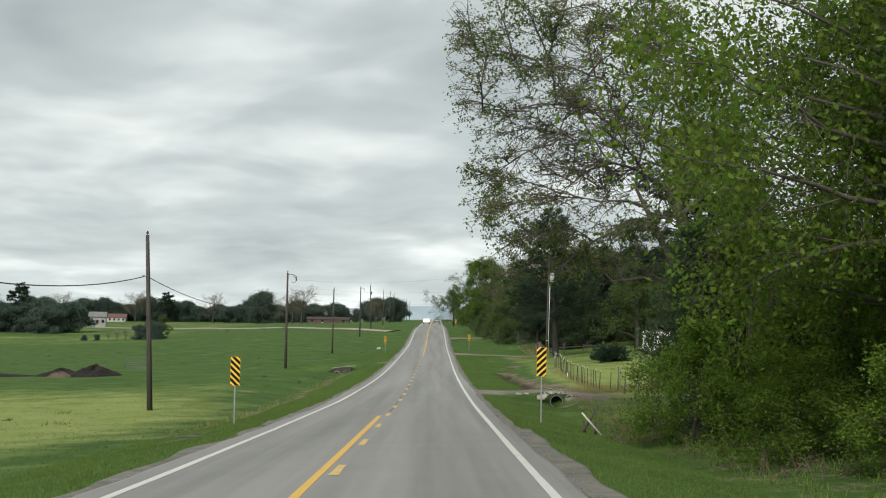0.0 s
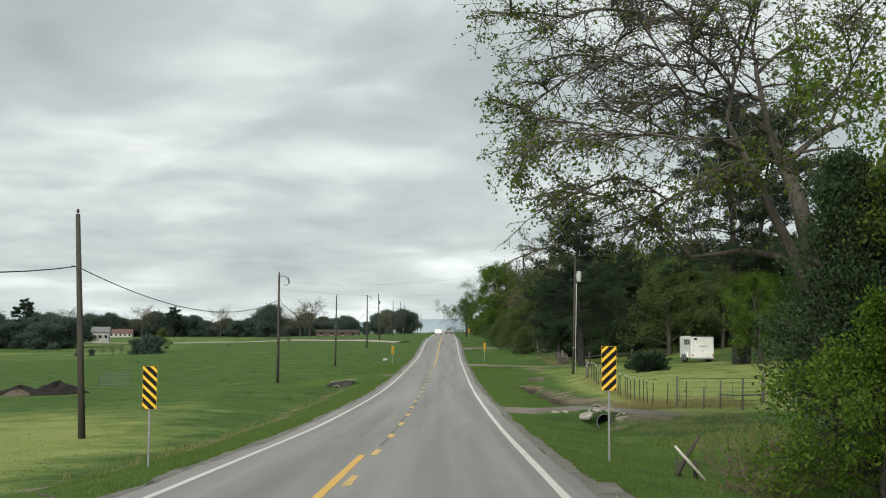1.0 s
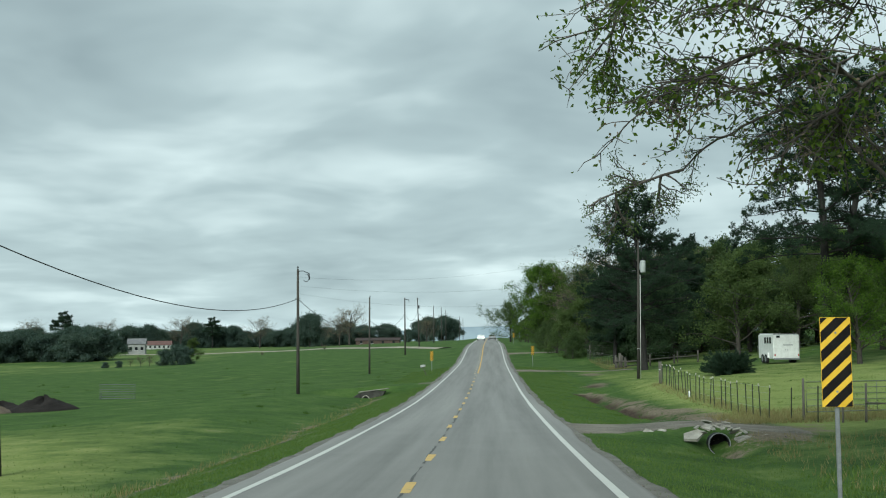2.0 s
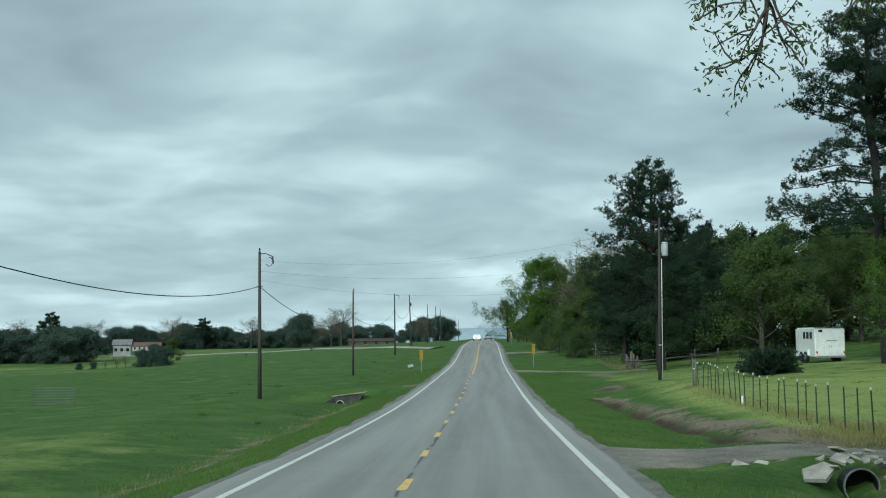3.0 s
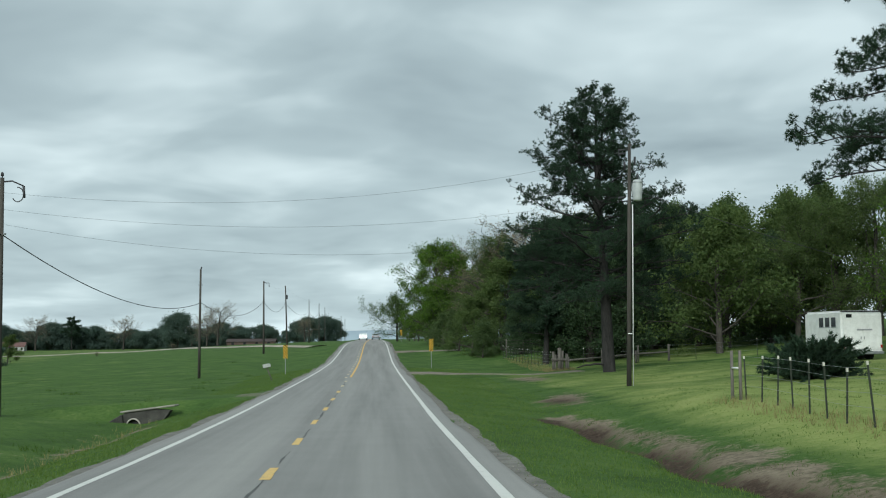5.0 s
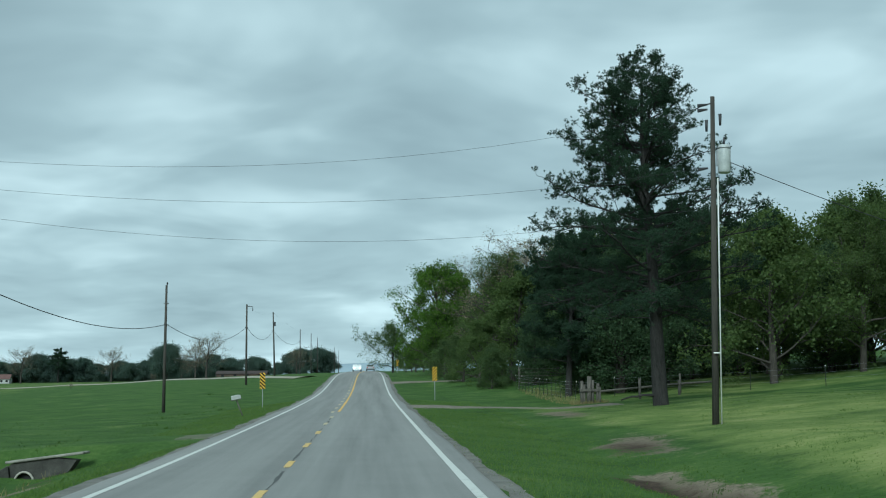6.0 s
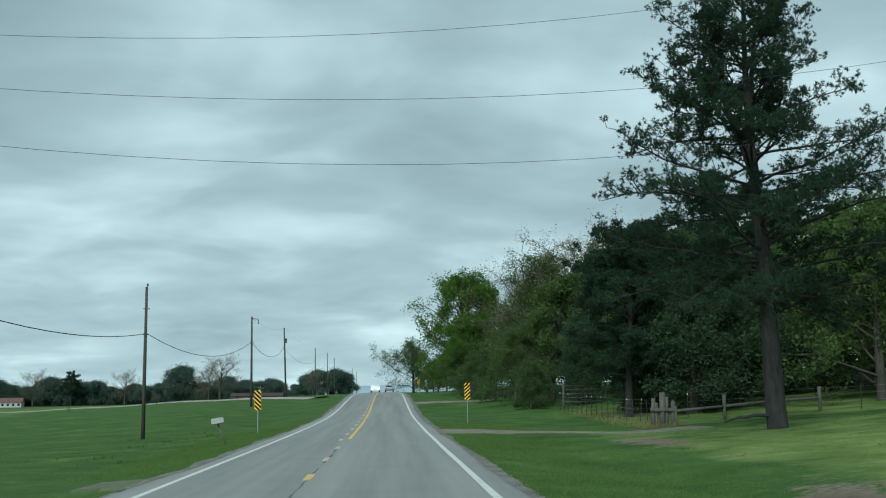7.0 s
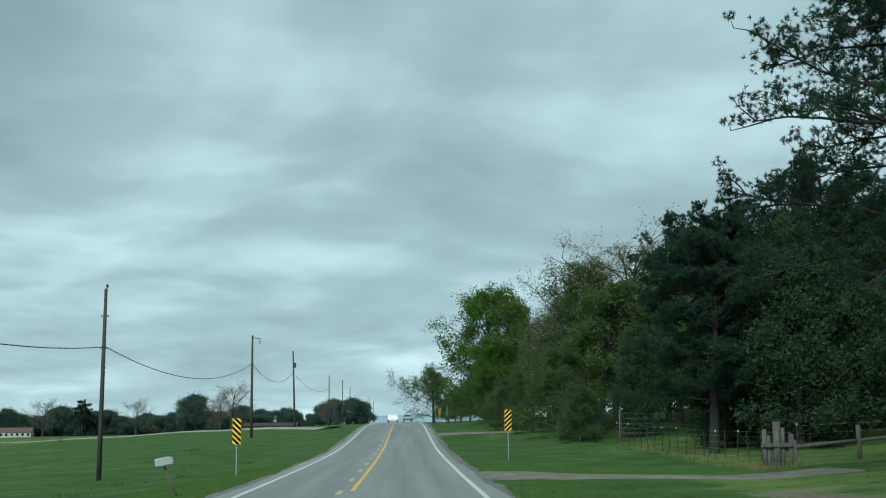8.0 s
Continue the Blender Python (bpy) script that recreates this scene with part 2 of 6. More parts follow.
LEAF_BRIGHT = leafy("bright_green_leaves", [(0.06, 0.125, 0.018), (0.105, 0.19, 0.028), (0.15, 0.24, 0.045)], 0.52)
LEAF_OLIVE = leafy("olive_leaves", [(0.070, 0.112, 0.040), (0.102, 0.148, 0.053), (0.140, 0.184, 0.068)], 0.55)
LEAF_DARK = leafy("dark_leaves", [(0.062, 0.100, 0.048), (0.086, 0.130, 0.060), (0.112, 0.158, 0.074)], 0.52)
LEAF_MOSS = leafy("moss_green_leaves", [(0.066, 0.104, 0.039), (0.094, 0.134, 0.052), (0.124, 0.164, 0.068)], 0.54)
LEAF_BUD = leafy("tan_buds", [(0.17, 0.135, 0.105), (0.27, 0.22, 0.175), (0.20, 0.19, 0.11)], 0.45)
NEEDLE = leafy("pine_needles", [(0.019, 0.038, 0.025), (0.032, 0.056, 0.035), (0.050, 0.080, 0.047)], 0.28)
CEDAR = leafy("cedar_sprays", [(0.040, 0.070, 0.038), (0.056, 0.090, 0.046), (0.074, 0.110, 0.056)], 0.42)
# distance haze is painted into these bluish, lightened leaf tones
HAZED_FAR_LEAF = leafy("hazed_far_leaves", [(0.050, 0.084, 0.076), (0.072, 0.108, 0.092), (0.100, 0.130, 0.104)], 0.38)
GRASS_BLADE = leafy("grass_blades", [(0.052, 0.098, 0.019), (0.094, 0.155, 0.034), (0.145, 0.198, 0.058)], 0.35)
TUFT_BLADE = leafy("tuft_blades", [(0.035, 0.075, 0.014), (0.065, 0.118, 0.024), (0.10, 0.15, 0.04)], 0.35)
DRY_BLADE = leafy("dry_grass_blades", [(0.15, 0.14, 0.06), (0.24, 0.21, 0.10), (0.33, 0.29, 0.16)], 0.35)


# ---- building helpers
def mesh_poly(name, verts, faces):
    """A mesh from an array of points and an array of equal-sided faces."""
    verts, faces = np.asarray(verts, np.float32), np.asarray(faces, np.int32)
    me = bpy.data.meshes.new(name)
    k = faces.shape[1]
    me.vertices.add(len(verts))
    me.vertices.foreach_set("co", verts.ravel())
    me.loops.add(faces.size)
    me.loops.foreach_set("vertex_index", faces.ravel())
    me.polygons.add(len(faces))
    me.polygons.foreach_set("loop_start", np.arange(0, faces.size, k, dtype=np.int32))
    me.update(calc_edges=True)
    return me


def smooth(me):
    me.polygons.foreach_set("use_smooth", np.ones(len(me.polygons), bool))
    return me


def part(name, bm, material, parent, label=""):
    """One mesh object under a thing or a part; bm is a bmesh or a mesh."""
    if isinstance(bm, bmesh.types.BMesh):
        me = bpy.data.meshes.new(name)
        bm.to_mesh(me)
        bm.free()
    else:
        me = bm
    if material and not me.materials:
        me.materials.append(material)
    ob = new(name, me)
    ob.parent = parent
    if label:
        ob["label"] = label
    return ob


def thing(name, label, category, at=(0, 0, 0), turn=0.0, group="", kind=""):
    ob = new(name)
    ob.matrix_basis = pose(*at, 0, 0, turn)
    return tagged(ob, label, category, group, kind)


def box(size, at=(0, 0, 0), bevel=0.0, turn=None, bm=None):
    own = bmesh.new()
    m = Matrix.Translation(at) @ (turn.to_4x4() if turn else Matrix()) @ Matrix.Diagonal((*size, 1))
    bmesh.ops.create_cube(own, size=1.0, matrix=m)
    if bevel:
        bmesh.ops.bevel(own, geom=own.edges[:], offset=bevel, segments=1, affect="EDGES")
    if bm is None:
        return own
    me = bpy.data.meshes.new("tmp")
    own.to_mesh(me)
    own.free()
    bm.from_mesh(me)
    bpy.data.meshes.remove(me)
    return bm


def tube(points, radii, sides=8, bm=None, cap=True):
    """A tapered tube along points."""
    bm = bm or bmesh.new()
    rings = []
    n = len(points)
    for i, p in enumerate(points):
        p = Vector(p)
        d = (Vector(points[min(i + 1, n - 1)]) - Vector(points[max(i - 1, 0)])).normalized()
        a = d.orthogonal().normalized() if abs(d.z) > 0.99 else d.cross(Vector((0, 0, 1))).normalized()
        b = d.cross(a)
        r = radii[i] if isinstance(radii, (list, tuple)) else radii
        rings.append([bm.verts.new(p + r * (math.cos(2 * math.pi * k / sides) * a + math.sin(2 * math.pi * k / sides) * b)) for k in range(sides)])
    for lo, hi in zip(rings, rings[1:]):
        for k in range(sides):
            bm.faces.new((lo[k], lo[(k + 1) % sides], hi[(k + 1) % sides], hi[k])).smooth = sides > 5
    if cap:
        bm.faces.new(rings[0][::-1])
        bm.faces.new(rings[-1])
    return bm


def prism(outline, depth, axis="y", bm=None):
    """A flat outline (in x and z) given thickness along y."""
    bm = bm or bmesh.new()
    front = [bm.verts.new((x, -depth / 2, z)) for x, z in outline]
    back = [bm.verts.new((x, depth / 2, z)) for x, z in outline]
    bm.faces.new(front)
    bm.faces.new(back[::-1])
    n = len(outline)
    for i in range(n):
        bm.faces.new((front[i], back[i], back[(i + 1) % n], front[(i + 1) % n]))
    bmesh.ops.recalc_face_normals(bm, faces=bm.faces[:])
    return bm


# ---- the lie of the land
ROAD_Y = (-40, -15, 0, 13, 27, 45, 57, 68, 80, 90, 98, 125, 140, 152, 163, 172, 182, 195, 205, 215, 240, 270, 300, 350, 400, 450, 500, 550, 700, 1000, 2000, 6000)
ROAD_Z = (1.7, 0.66, -0.03, -0.62, -1.15, -1.80, -2.10, -2.33, -2.52, -2.60, -2.64, -2.62, -2.58, -2.5, -2.38, -2.17, -1.88, -1.45, -1.15, -0.93, -0.66, -0.48, -0.33, -0.05, 0.25, 0.5, 0.6, 0.5, -1.0, -5.0, -8, -8)
LEFT_EDGE, RIGHT_EDGE = -4.08, 1.9
FIELD_Y = (-40, 0, 50, 100, 150, 200, 250, 300, 400, 700, 6000)
FIELD = {-13.5: (0.5, -1.0, -3.15, -3.15, -3.45, -1.9, -1.05, -0.8, -0.2, -1.2, -9), -30: (-0.8, -2.2, -3.6, -3.9, -4.0, -2.8, -1.8, -1.3, -0.8, -1.5, -9),
         -60: (-2, -3.2, -4.2, -4.6, -4.9, -4.6, -4.0, -3.0, -2.0, -2.2, -9), -100: (-4, -4.5, -5.0, -5.4, -5.6, -5.7, -5.6, -5.5, -4.0, -3.0, -9),
         -220: (-6, -6, -6, -6.2, -6.4, -6.5, -6.5, -6.4, -6.0, -3.4, -9), -3000: (-8, -8, -8, -8, -8, -8, -8, -8, -8, -6, -9)}
YARD_Y = (-40, 0, 20, 37, 57, 75, 93, 110, 127, 141, 155, 180, 220, 300, 450, 6000)
YARD = {9.5: (1.2, -0.3, -1.1, -1.75, -2.25, -2.4, -2.15, -2.6, -2.6, -2.85, -2.6, -1.7, -0.7, -0.2, 0.4, -8), 20: (1.4, 0, -0.7, -1.5, -1.9, -1.95, -1.8, -1.7, -1.9, -2.2, -1.9, -1.0, 0, 0.2, 0.6, -8),
        40: (1.8, 0.6, 0.1, -0.5, -0.8, -0.8, -0.65, -0.5, -0.4, -0.4, -0.2, 0.2, 1.0, 1.0, 1, -8), 100: (3, 2, 2, 2, 2, 2, 2, 2, 2, 2, 2, 2.5, 3, 3, 2, -8), 3000: (8, 8, 8, 8, 8, 8, 8, 8, 8, 8, 8, 8, 8, 8, 5, -8)}


def eased(y, ys, zs):
    """Values between the given ones, with rounded corners."""
    y = np.asarray(y, float)
    w = 5.0
    return (np.interp(y - w, ys, zs) + 2 * np.interp(y, ys, zs) + np.interp(y + w, ys, zs)) / 4


def road_z(y):
    return eased(y, ROAD_Y, ROAD_Z)


def table_z(x, y, ys, table):
    keys = sorted(table)
    cols = np.stack([eased(y, ys, table[k]) for k in keys])
    x = np.clip(x, keys[0], keys[-1])
    i = np.clip(np.searchsorted(keys, x) - 1, 0, len(keys) - 2)
    k = np.asarray(keys, float)
    f = (x - k[i]) / (k[i + 1] - k[i])
    f = f * f * (3 - 2 * f) * 0.4 + f * 0.6
    return np.take_along_axis(cols, i[None], 0)[0] * (1 - f) + np.take_along_axis(cols, (i + 1)[None], 0)[0] * f


def channel_x(y):
    """The line of the washed-out channel in the gully."""
    return np.interp(y, (62, 72, 80, 94, 100), (6.7, 6.2, 5.75, 5.4, 5.1)) + 0.22 * np.sin(0.9 * y) + 0.12 * np.sin(2.3 * y + 1)


def ground_z(x, y):
    """The height of the ground; arrays or numbers."""
    x, y = np.broadcast_arrays(np.asarray(x, float), np.asarray(y, float))
    shape = x.shape
    x, y = x.ravel(), y.ravel()
    zr = road_z(y)
    out = zr - 0.10
    # left: verge, ditch, field
    u = LEFT_EDGE - x
    far = table_z(np.minimum(x, -13.5), y, FIELD_Y, FIELD)
    drop = np.interp(y, (0, 38, 57, 80, 100, 112, 132, 145, 160, 200), (-0.6, -0.9, -1.1, -1.1, -1.15, -0.8, -0.6, -0.5, -0.7, -0.5))
    ditch = zr + drop
    verge = np.interp(u, (-1, 0, 0.6, 4.6), (0, 0, 0.08, 1.0))
    left = np.where(u < 4.6, zr - 0.05 + verge * (ditch - zr), ditch + (far - ditch) * np.clip((u - 4.6) / (13.5 + LEFT_EDGE - 4.6), 0, 1) ** 0.8)
    left = np.where(x < -13.5, far, left)
    w = np.clip(1 - np.maximum(106.9 - y, y - 111.5) / 0.9, 0, 1) * np.clip((x + 24) / 10, 0, 1)
    w = w * w * (3 - 2 * w)
    left = left * (1 - w) + w * np.maximum(left, zr - 0.06 - 0.045 * u)
    out = np.where(u > 0, left, out)
    # right: verge, gully, yard
    v = x - RIGHT_EDGE
    far = table_z(np.maximum(x, 9.5), y, YARD_Y, YARD)
    drop = np.interp(y, (0, 20, 37, 50, 58, 66, 93, 110, 127, 150, 180), (-0.35, -0.5, -0.62, -0.65, -0.35, -0.4, -0.42, -0.3, -0.25, -0.2, -0.2))
    ditch = zr + drop
    verge = np.interp(v, (-1, 0, 0.5, 3.8), (0, 0, 0.08, 1.0))
    right = np.where(v < 3.8, zr - 0.05 + verge * (ditch - zr), ditch + (far - ditch) * np.clip((v - 3.8) / (9.5 - RIGHT_EDGE - 3.8), 0, 1))
    right = np.where(x > 9.5, far, right)
    for lo, hi, soft in ((57.5, 62.2, 1.5), (134.6, 138.6, 3.0), (185.8, 189.2, 3.0)):
        w = np.clip(1 - np.maximum(lo - y, y - hi) / soft, 0, 1)
        w = w * w * (3 - 2 * w)
        right = right * (1 - w) + w * (zr - 0.05 + (far - zr) * np.clip(v / 7.5, 0, 1))
    right = right - 0.26 * np.exp(-((x - channel_x(y)) / 0.42) ** 2) * np.clip((y - 62.5) / 2, 0, 1) * np.clip((99 - y) / 6, 0, 1)
    right = right - 0.45 * np.exp(-((x - 5.65) / 0.55) ** 2) * np.clip((57.4 - y) / 0.5, 0, 1) * np.clip((y - 54.0) / 1.2, 0, 1)
    right = right + 0.16 * np.exp(-((x - 5.65) / 1.3) ** 2) * np.clip(1 - np.maximum(57.6 - y, y - 62.2) / 1.2, 0, 1)
    out = np.where(v > 0, right, out)
    bumpy = 0.014 * np.sin(0.9 * x + 0.31 * y) * np.sin(0.57 * y - 0.4 * x) + 0.014 * np.sin(2.1 * x - 0.3 * y + 1) * np.sin(1.3 * y)
    off = np.clip(np.maximum(u, v) - 0.6, 0, 1)
    return (out + bumpy * off).reshape(shape)


def gz(x, y):
    return float(ground_z(x, y))


def lines(*stretches):
    out = []
    for a, b, step in stretches:
        out.extend(np.arange(a, b, step).tolist())
    return np.array(out + [stretches[-1][1]])


def cover(x, y):
    """How dry and how bare the ground is."""
    dry = 0.06 + 0.0 * x
    soft = lambda d: np.clip(1.0 - d, 0, 1)
    ease = lambda v, w: np.clip(0.5 + v / w, 0, 1)
    dry = np.maximum(dry, (0.86 - 0.42 * ease(y - 98, 16)) * ease(x - 7.5, 2) * ease(y - 63, 6) * ease(140 - y, 12))
    dry = np.maximum(dry, 0.85 * ease(-10 - x, 7) * ease(72 - y, 20))
    dry = np.maximum(dry, 0.34 * ease(-55 - x, 30) * ease(y - 215, 40))
    dry = np.maximum(dry, 0.2 * ease(6.5 - np.abs(x - 8), 3) * ease(y - 36, 8) * ease(62 - y, 4))
    dry = np.maximum(dry, 0.7 * ease(x - 8.2, 1.5) * ease(y - 58, 3) * ease(66 - y, 3) * ease(22 - x, 6))
    dry = np.maximum(dry, 0.5 * ease(x - 11.5, 2) * ease(y - 139, 4) * ease(164 - y, 12) * ease(48 - x, 10))
    bare = 0.0 * x
    # worn gully beside the yard, and the muddy cut by the pipe
    cx = np.interp(y, (62, 72, 80, 94, 100), (7.6, 7.1, 6.4, 5.9, 5.3))
    bare = np.maximum(bare, 0.86 * soft(np.abs(x - cx) / np.interp(y, (60, 66, 80, 97), (2.8, 2.0, 1.5, 0.7))) * ((y > 57) & (y < 99)) + 0.0)
    bare = np.maximum(bare, 0.7 * soft(np.hypot((x - 7.2) / 2.2, (y - 57) / 3.0)))
    bare = np.maximum(bare, 0.75 * soft(np.hypot((x - 8.8) / 2.6, (y - 60.5) / 3.2)))
    bare = np.maximum(bare, 0.85 * soft(np.hypot((x - 8.3) / 2.2, (y - 124) / 6.0)))
    bare = np.maximum(bare, 0.85 * soft(np.hypot((x - 7.0) / 1.7, (y - 105) / 7.0)))
    bare = np.maximum(bare, 0.62 * soft(np.abs(x + 8.1 + 0.4 * np.sin(0.35 * y)) / 0.8) * ((y > 36) & (y < 104)))
    bare = np.maximum(bare, 0.6 * soft(np.hypot((x - 7.5) / 3.0, (y - 22) / 11.0)))
    bare = np.maximum(bare, 0.95 * soft(np.hypot((x - 5.65) / 1.0, (y - 55.9) / 1.3)))
    for px, py, sx, sy in ((-6.4, 30, 0.9, 4), (-7.0, 55, 0.8, 5), (-7.2, 70, 0.7, 3), (-6.6, 92, 0.7, 3), (-9.5, 20, 1.5, 3), (6.4, 38, 1.2, 2.5), (-9.0, 100, 1.0, 3)):
        bare = np.maximum(bare, 0.62 * soft(np.hypot((x - px) / sx, (y - py) / sy)))
    wet = 0.85 * soft(np.abs(x - channel_x(y)) / 1.0) * ((y > 63) & (y < 98))
    wet = np.maximum(wet, 0.7 * soft(np.hypot((x - 6.6) / 1.5, (y - 104) / 4.0)))
    wet = np.maximum(wet, 0.75 * soft(np.hypot((x + 7.4) / 0.8, (y - 66) / 3.0)))
    wet = np.maximum(wet, 0.7 * soft(np.hypot((x + 8.0) / 1.4, (y - 103.5) / 1.8)))
    return dry, bare, wet


def build_ground():
    xs = lines((-3000, -600, 300), (-600, -200, 40), (-200, -60, 10), (-60, -20, 2.5), (-20, -4.2, 0.45), (-4.15, 2.0, 1.025), (2.05, 12, 0.22), (12, 40, 2.0), (40, 120, 10), (120, 600, 60), (600, 3000, 300))
    ys = lines((-60, -6, 6), (-6, 150, 1.0), (150, 260, 2.0), (260, 500, 8), (500, 1000, 40), (1000, 4800, 400))
    X, Y = np.meshgrid(xs, ys)
    Z = ground_z(X, Y)
    nx, ny = len(xs), len(ys)
    idx = np.arange(nx * ny).reshape(ny, nx)
    F = np.stack([idx[:-1, :-1], idx[:-1, 1:], idx[1:, 1:], idx[1:, :-1]], -1).reshape(-1, 4)
    me = smooth(mesh_poly("ground", np.stack([X, Y, Z], -1).reshape(-1, 3), F))
    dry, bare, wet = cover(X.ravel(), Y.ravel())
    at = me.attributes.new("cover", "FLOAT_VECTOR", "POINT")
    at.data.foreach_set("vector", np.stack([dry, bare, wet], -1).astype(np.float32).ravel())
    me.materials.append(GRASS)
    tagged(new("ground", me), "green spring pasture and roadside grass with bare patches", "ground", kind="structure")


def ribbon(name, x0, x1, y0, y1, lift, material, parent=None, label="", step=1.5, wobble=0.0, skirt=0.0, seed=0):
    """A strip that follows the road's rise and fall."""
    rng = np.random.default_rng(seed)
    ys = np.arange(y0, y1 + step * 0.5, step)
    if y1 > 300:
        ys = np.concatenate([np.arange(y0, 260, step), np.arange(260, y1 + 1, 10.0)])
    ea = np.convolve(rng.normal(0, wobble, len(ys) + 4), np.ones(5) / 5, "valid") if wobble else 0 * ys
    eb = np.convolve(rng.normal(0, wobble, len(ys) + 4), np.ones(5) / 5, "valid") if wobble else 0 * ys
    z = road_z(ys) + lift
    cols = [(x0 + ea, z), (x1 + eb, z)]
    if skirt:
        cols = [(x0 + ea - 0.05, z - skirt), cols[0], (x0 + ea + 0.06, z), (x1 + eb - 0.06, z), cols[1], (x1 + eb + 0.05, z - skirt)]
    V = np.stack([np.stack([np.broadcast_to(cx, ys.shape), ys, cz], -1) for cx, cz in cols], 1)
    n, c = V.shape[:2]
    idx = np.arange(n * c).reshape(n, c)
    F = np.stack([idx[:-1, :-1], idx[:-1, 1:], idx[1:, 1:], idx[1:, :-1]], -1).reshape(-1, 4)
    me = smooth(mesh_poly(name, V.reshape(-1, 3), F))
    me.materials.append(material)
    ob = new(name, me)
    ob.parent = parent
    if label:
        ob["label"] = label
    return ob


build_ground()
road = tagged(ribbon("road", LEFT_EDGE, RIGHT_EDGE, -40, 1000, 0.0, ASPHALT, wobble=0.10, skirt=0.12, seed=2), "worn grey two-lane asphalt road dipping and rising", "road", kind="structure")
ribbon("edge_line", -3.75, -3.64, -40, 900, 0.004, WHITE_LINE, road, "white painted edge line", wobble=0.012, seed=3)
ribbon("edge_line", 1.40, 1.53, -40, 900, 0.004, WHITE_LINE, road, "white painted edge line", wobble=0.012, seed=4)
ribbon("centre_line", -1.68, -1.56, -40, 35.6, 0.004, YELLOW_LINE, road, "solid yellow line", wobble=0.008, seed=5)
ribbon("centre_line", -1.40, -1.29, 127.8, 700, 0.004, YELLOW_LINE, road, "solid yellow line", wobble=0.008, seed=6)
crack_rng = np.random.default_rng(71)
at_y = 38.0
while at_y < 122:
    long = crack_rng.uniform(2.0, 7.0)
    off = crack_rng.normal(0, 0.02)
    wide = crack_rng.uniform(0.010, 0.026)
    ribbon("crack", -1.44 + off - wide, -1.44 + off + wide, at_y, at_y + long, 0.003, TAR, road, "dark ragged centre crack", step=0.25, wobble=0.03, seed=int(at_y * 7))
    at_y += long + crack_rng.uniform(0.3, 2.2)


def build_dashes():
    y = 72.35 - 6.1 * 12
    while y < 250:
        x = -1.40 if y < 57 else -1.45 if y < 122 else -1.60
        ribbon("lane_dash", x - 0.065, x + 0.065, y - 0.85, y + 0.85, 0.005, DASH_LINE if y < 112 else FADED_SHEEN_LINE, road, "short faded yellow dash", step=0.34, wobble=0.02, seed=int(y * 3) + 40)
        y += 6.1


build_dashes()
for k, (x0, x1, y0, y1) in enumerate(((LEFT_EDGE - 0.26, LEFT_EDGE + 0.02, -20, 260), (RIGHT_EDGE - 0.02, RIGHT_EDGE + 0.26, 30, 260), (RIGHT_EDGE - 0.02, RIGHT_EDGE + 0.5, -20, 30))):
    tagged(ribbon("shoulder_%d" % (k + 1), x0, x1, y0, y1, -0.035, SHOULDER, step=0.5, wobble=0.12, skirt=0.06, seed=20 + k), "ragged strip of loose gravel along the asphalt", "road shoulder", kind="structure")


# ---- trees
class Grower:
    """Collects limbs as tapered tubes, and the points where leaves sit."""

    def __init__(self, seed):
        self.rng = np.random.default_rng(seed)
        self.v, self.f, self.tips = [], [], []
        self.count = 0

    def limb(self, pts, r0, r1, sides):
        pts = np.asarray(pts, float)
        n = len(pts)
        d = np.gradient(pts, axis=0)
        d /= np.linalg.norm(d, axis=1, keepdims=True) + 1e-9
        ref = np.where(np.abs(d[:, 2:3]) > 0.95, [[1.0, 0, 0]], [[0, 0, 1.0]])
        a = np.cross(d, ref)
        a /= np.linalg.norm(a, axis=1, keepdims=True) + 1e-9
        b = np.cross(d, a)
        r = np.linspace(r0, r1, n)[:, None, None]
        ang = np.arange(sides) * 2 * np.pi / sides
        ring = pts[:, None] + r * (np.cos(ang)[None, :, None] * a[:, None] + np.sin(ang)[None, :, None] * b[:, None])
        base = self.count
        idx = base + np.arange(n * sides).reshape(n, sides)
        nxt = np.roll(idx, -1, 1)
        self.v.append(ring.reshape(-1, 3))
        self.f.append(np.stack([idx[:-1], nxt[:-1], nxt[1:], idx[1:]], -1).reshape(-1, 4))
        self.count += n * sides

    def bent(self, start, way, length, n, sag=0.0, wander=0.12):
        """A wandering line from start along way; sag bends it down, or up if negative."""
        p, w = np.array(start, float), np.array(way, float)
        w /= np.linalg.norm(w)
        pts = [p.copy()]
        for _ in range(n):
            w = w + self.rng.normal(0, wander, 3) + np.array([0, 0, -sag / n])
            w /= np.linalg.norm(w)
            p = p + w * length / n
            pts.append(p.copy())
        return np.array(pts), w

    def wood(self, name):
        return smooth(mesh_poly(name, np.concatenate(self.v), np.concatenate(self.f)))


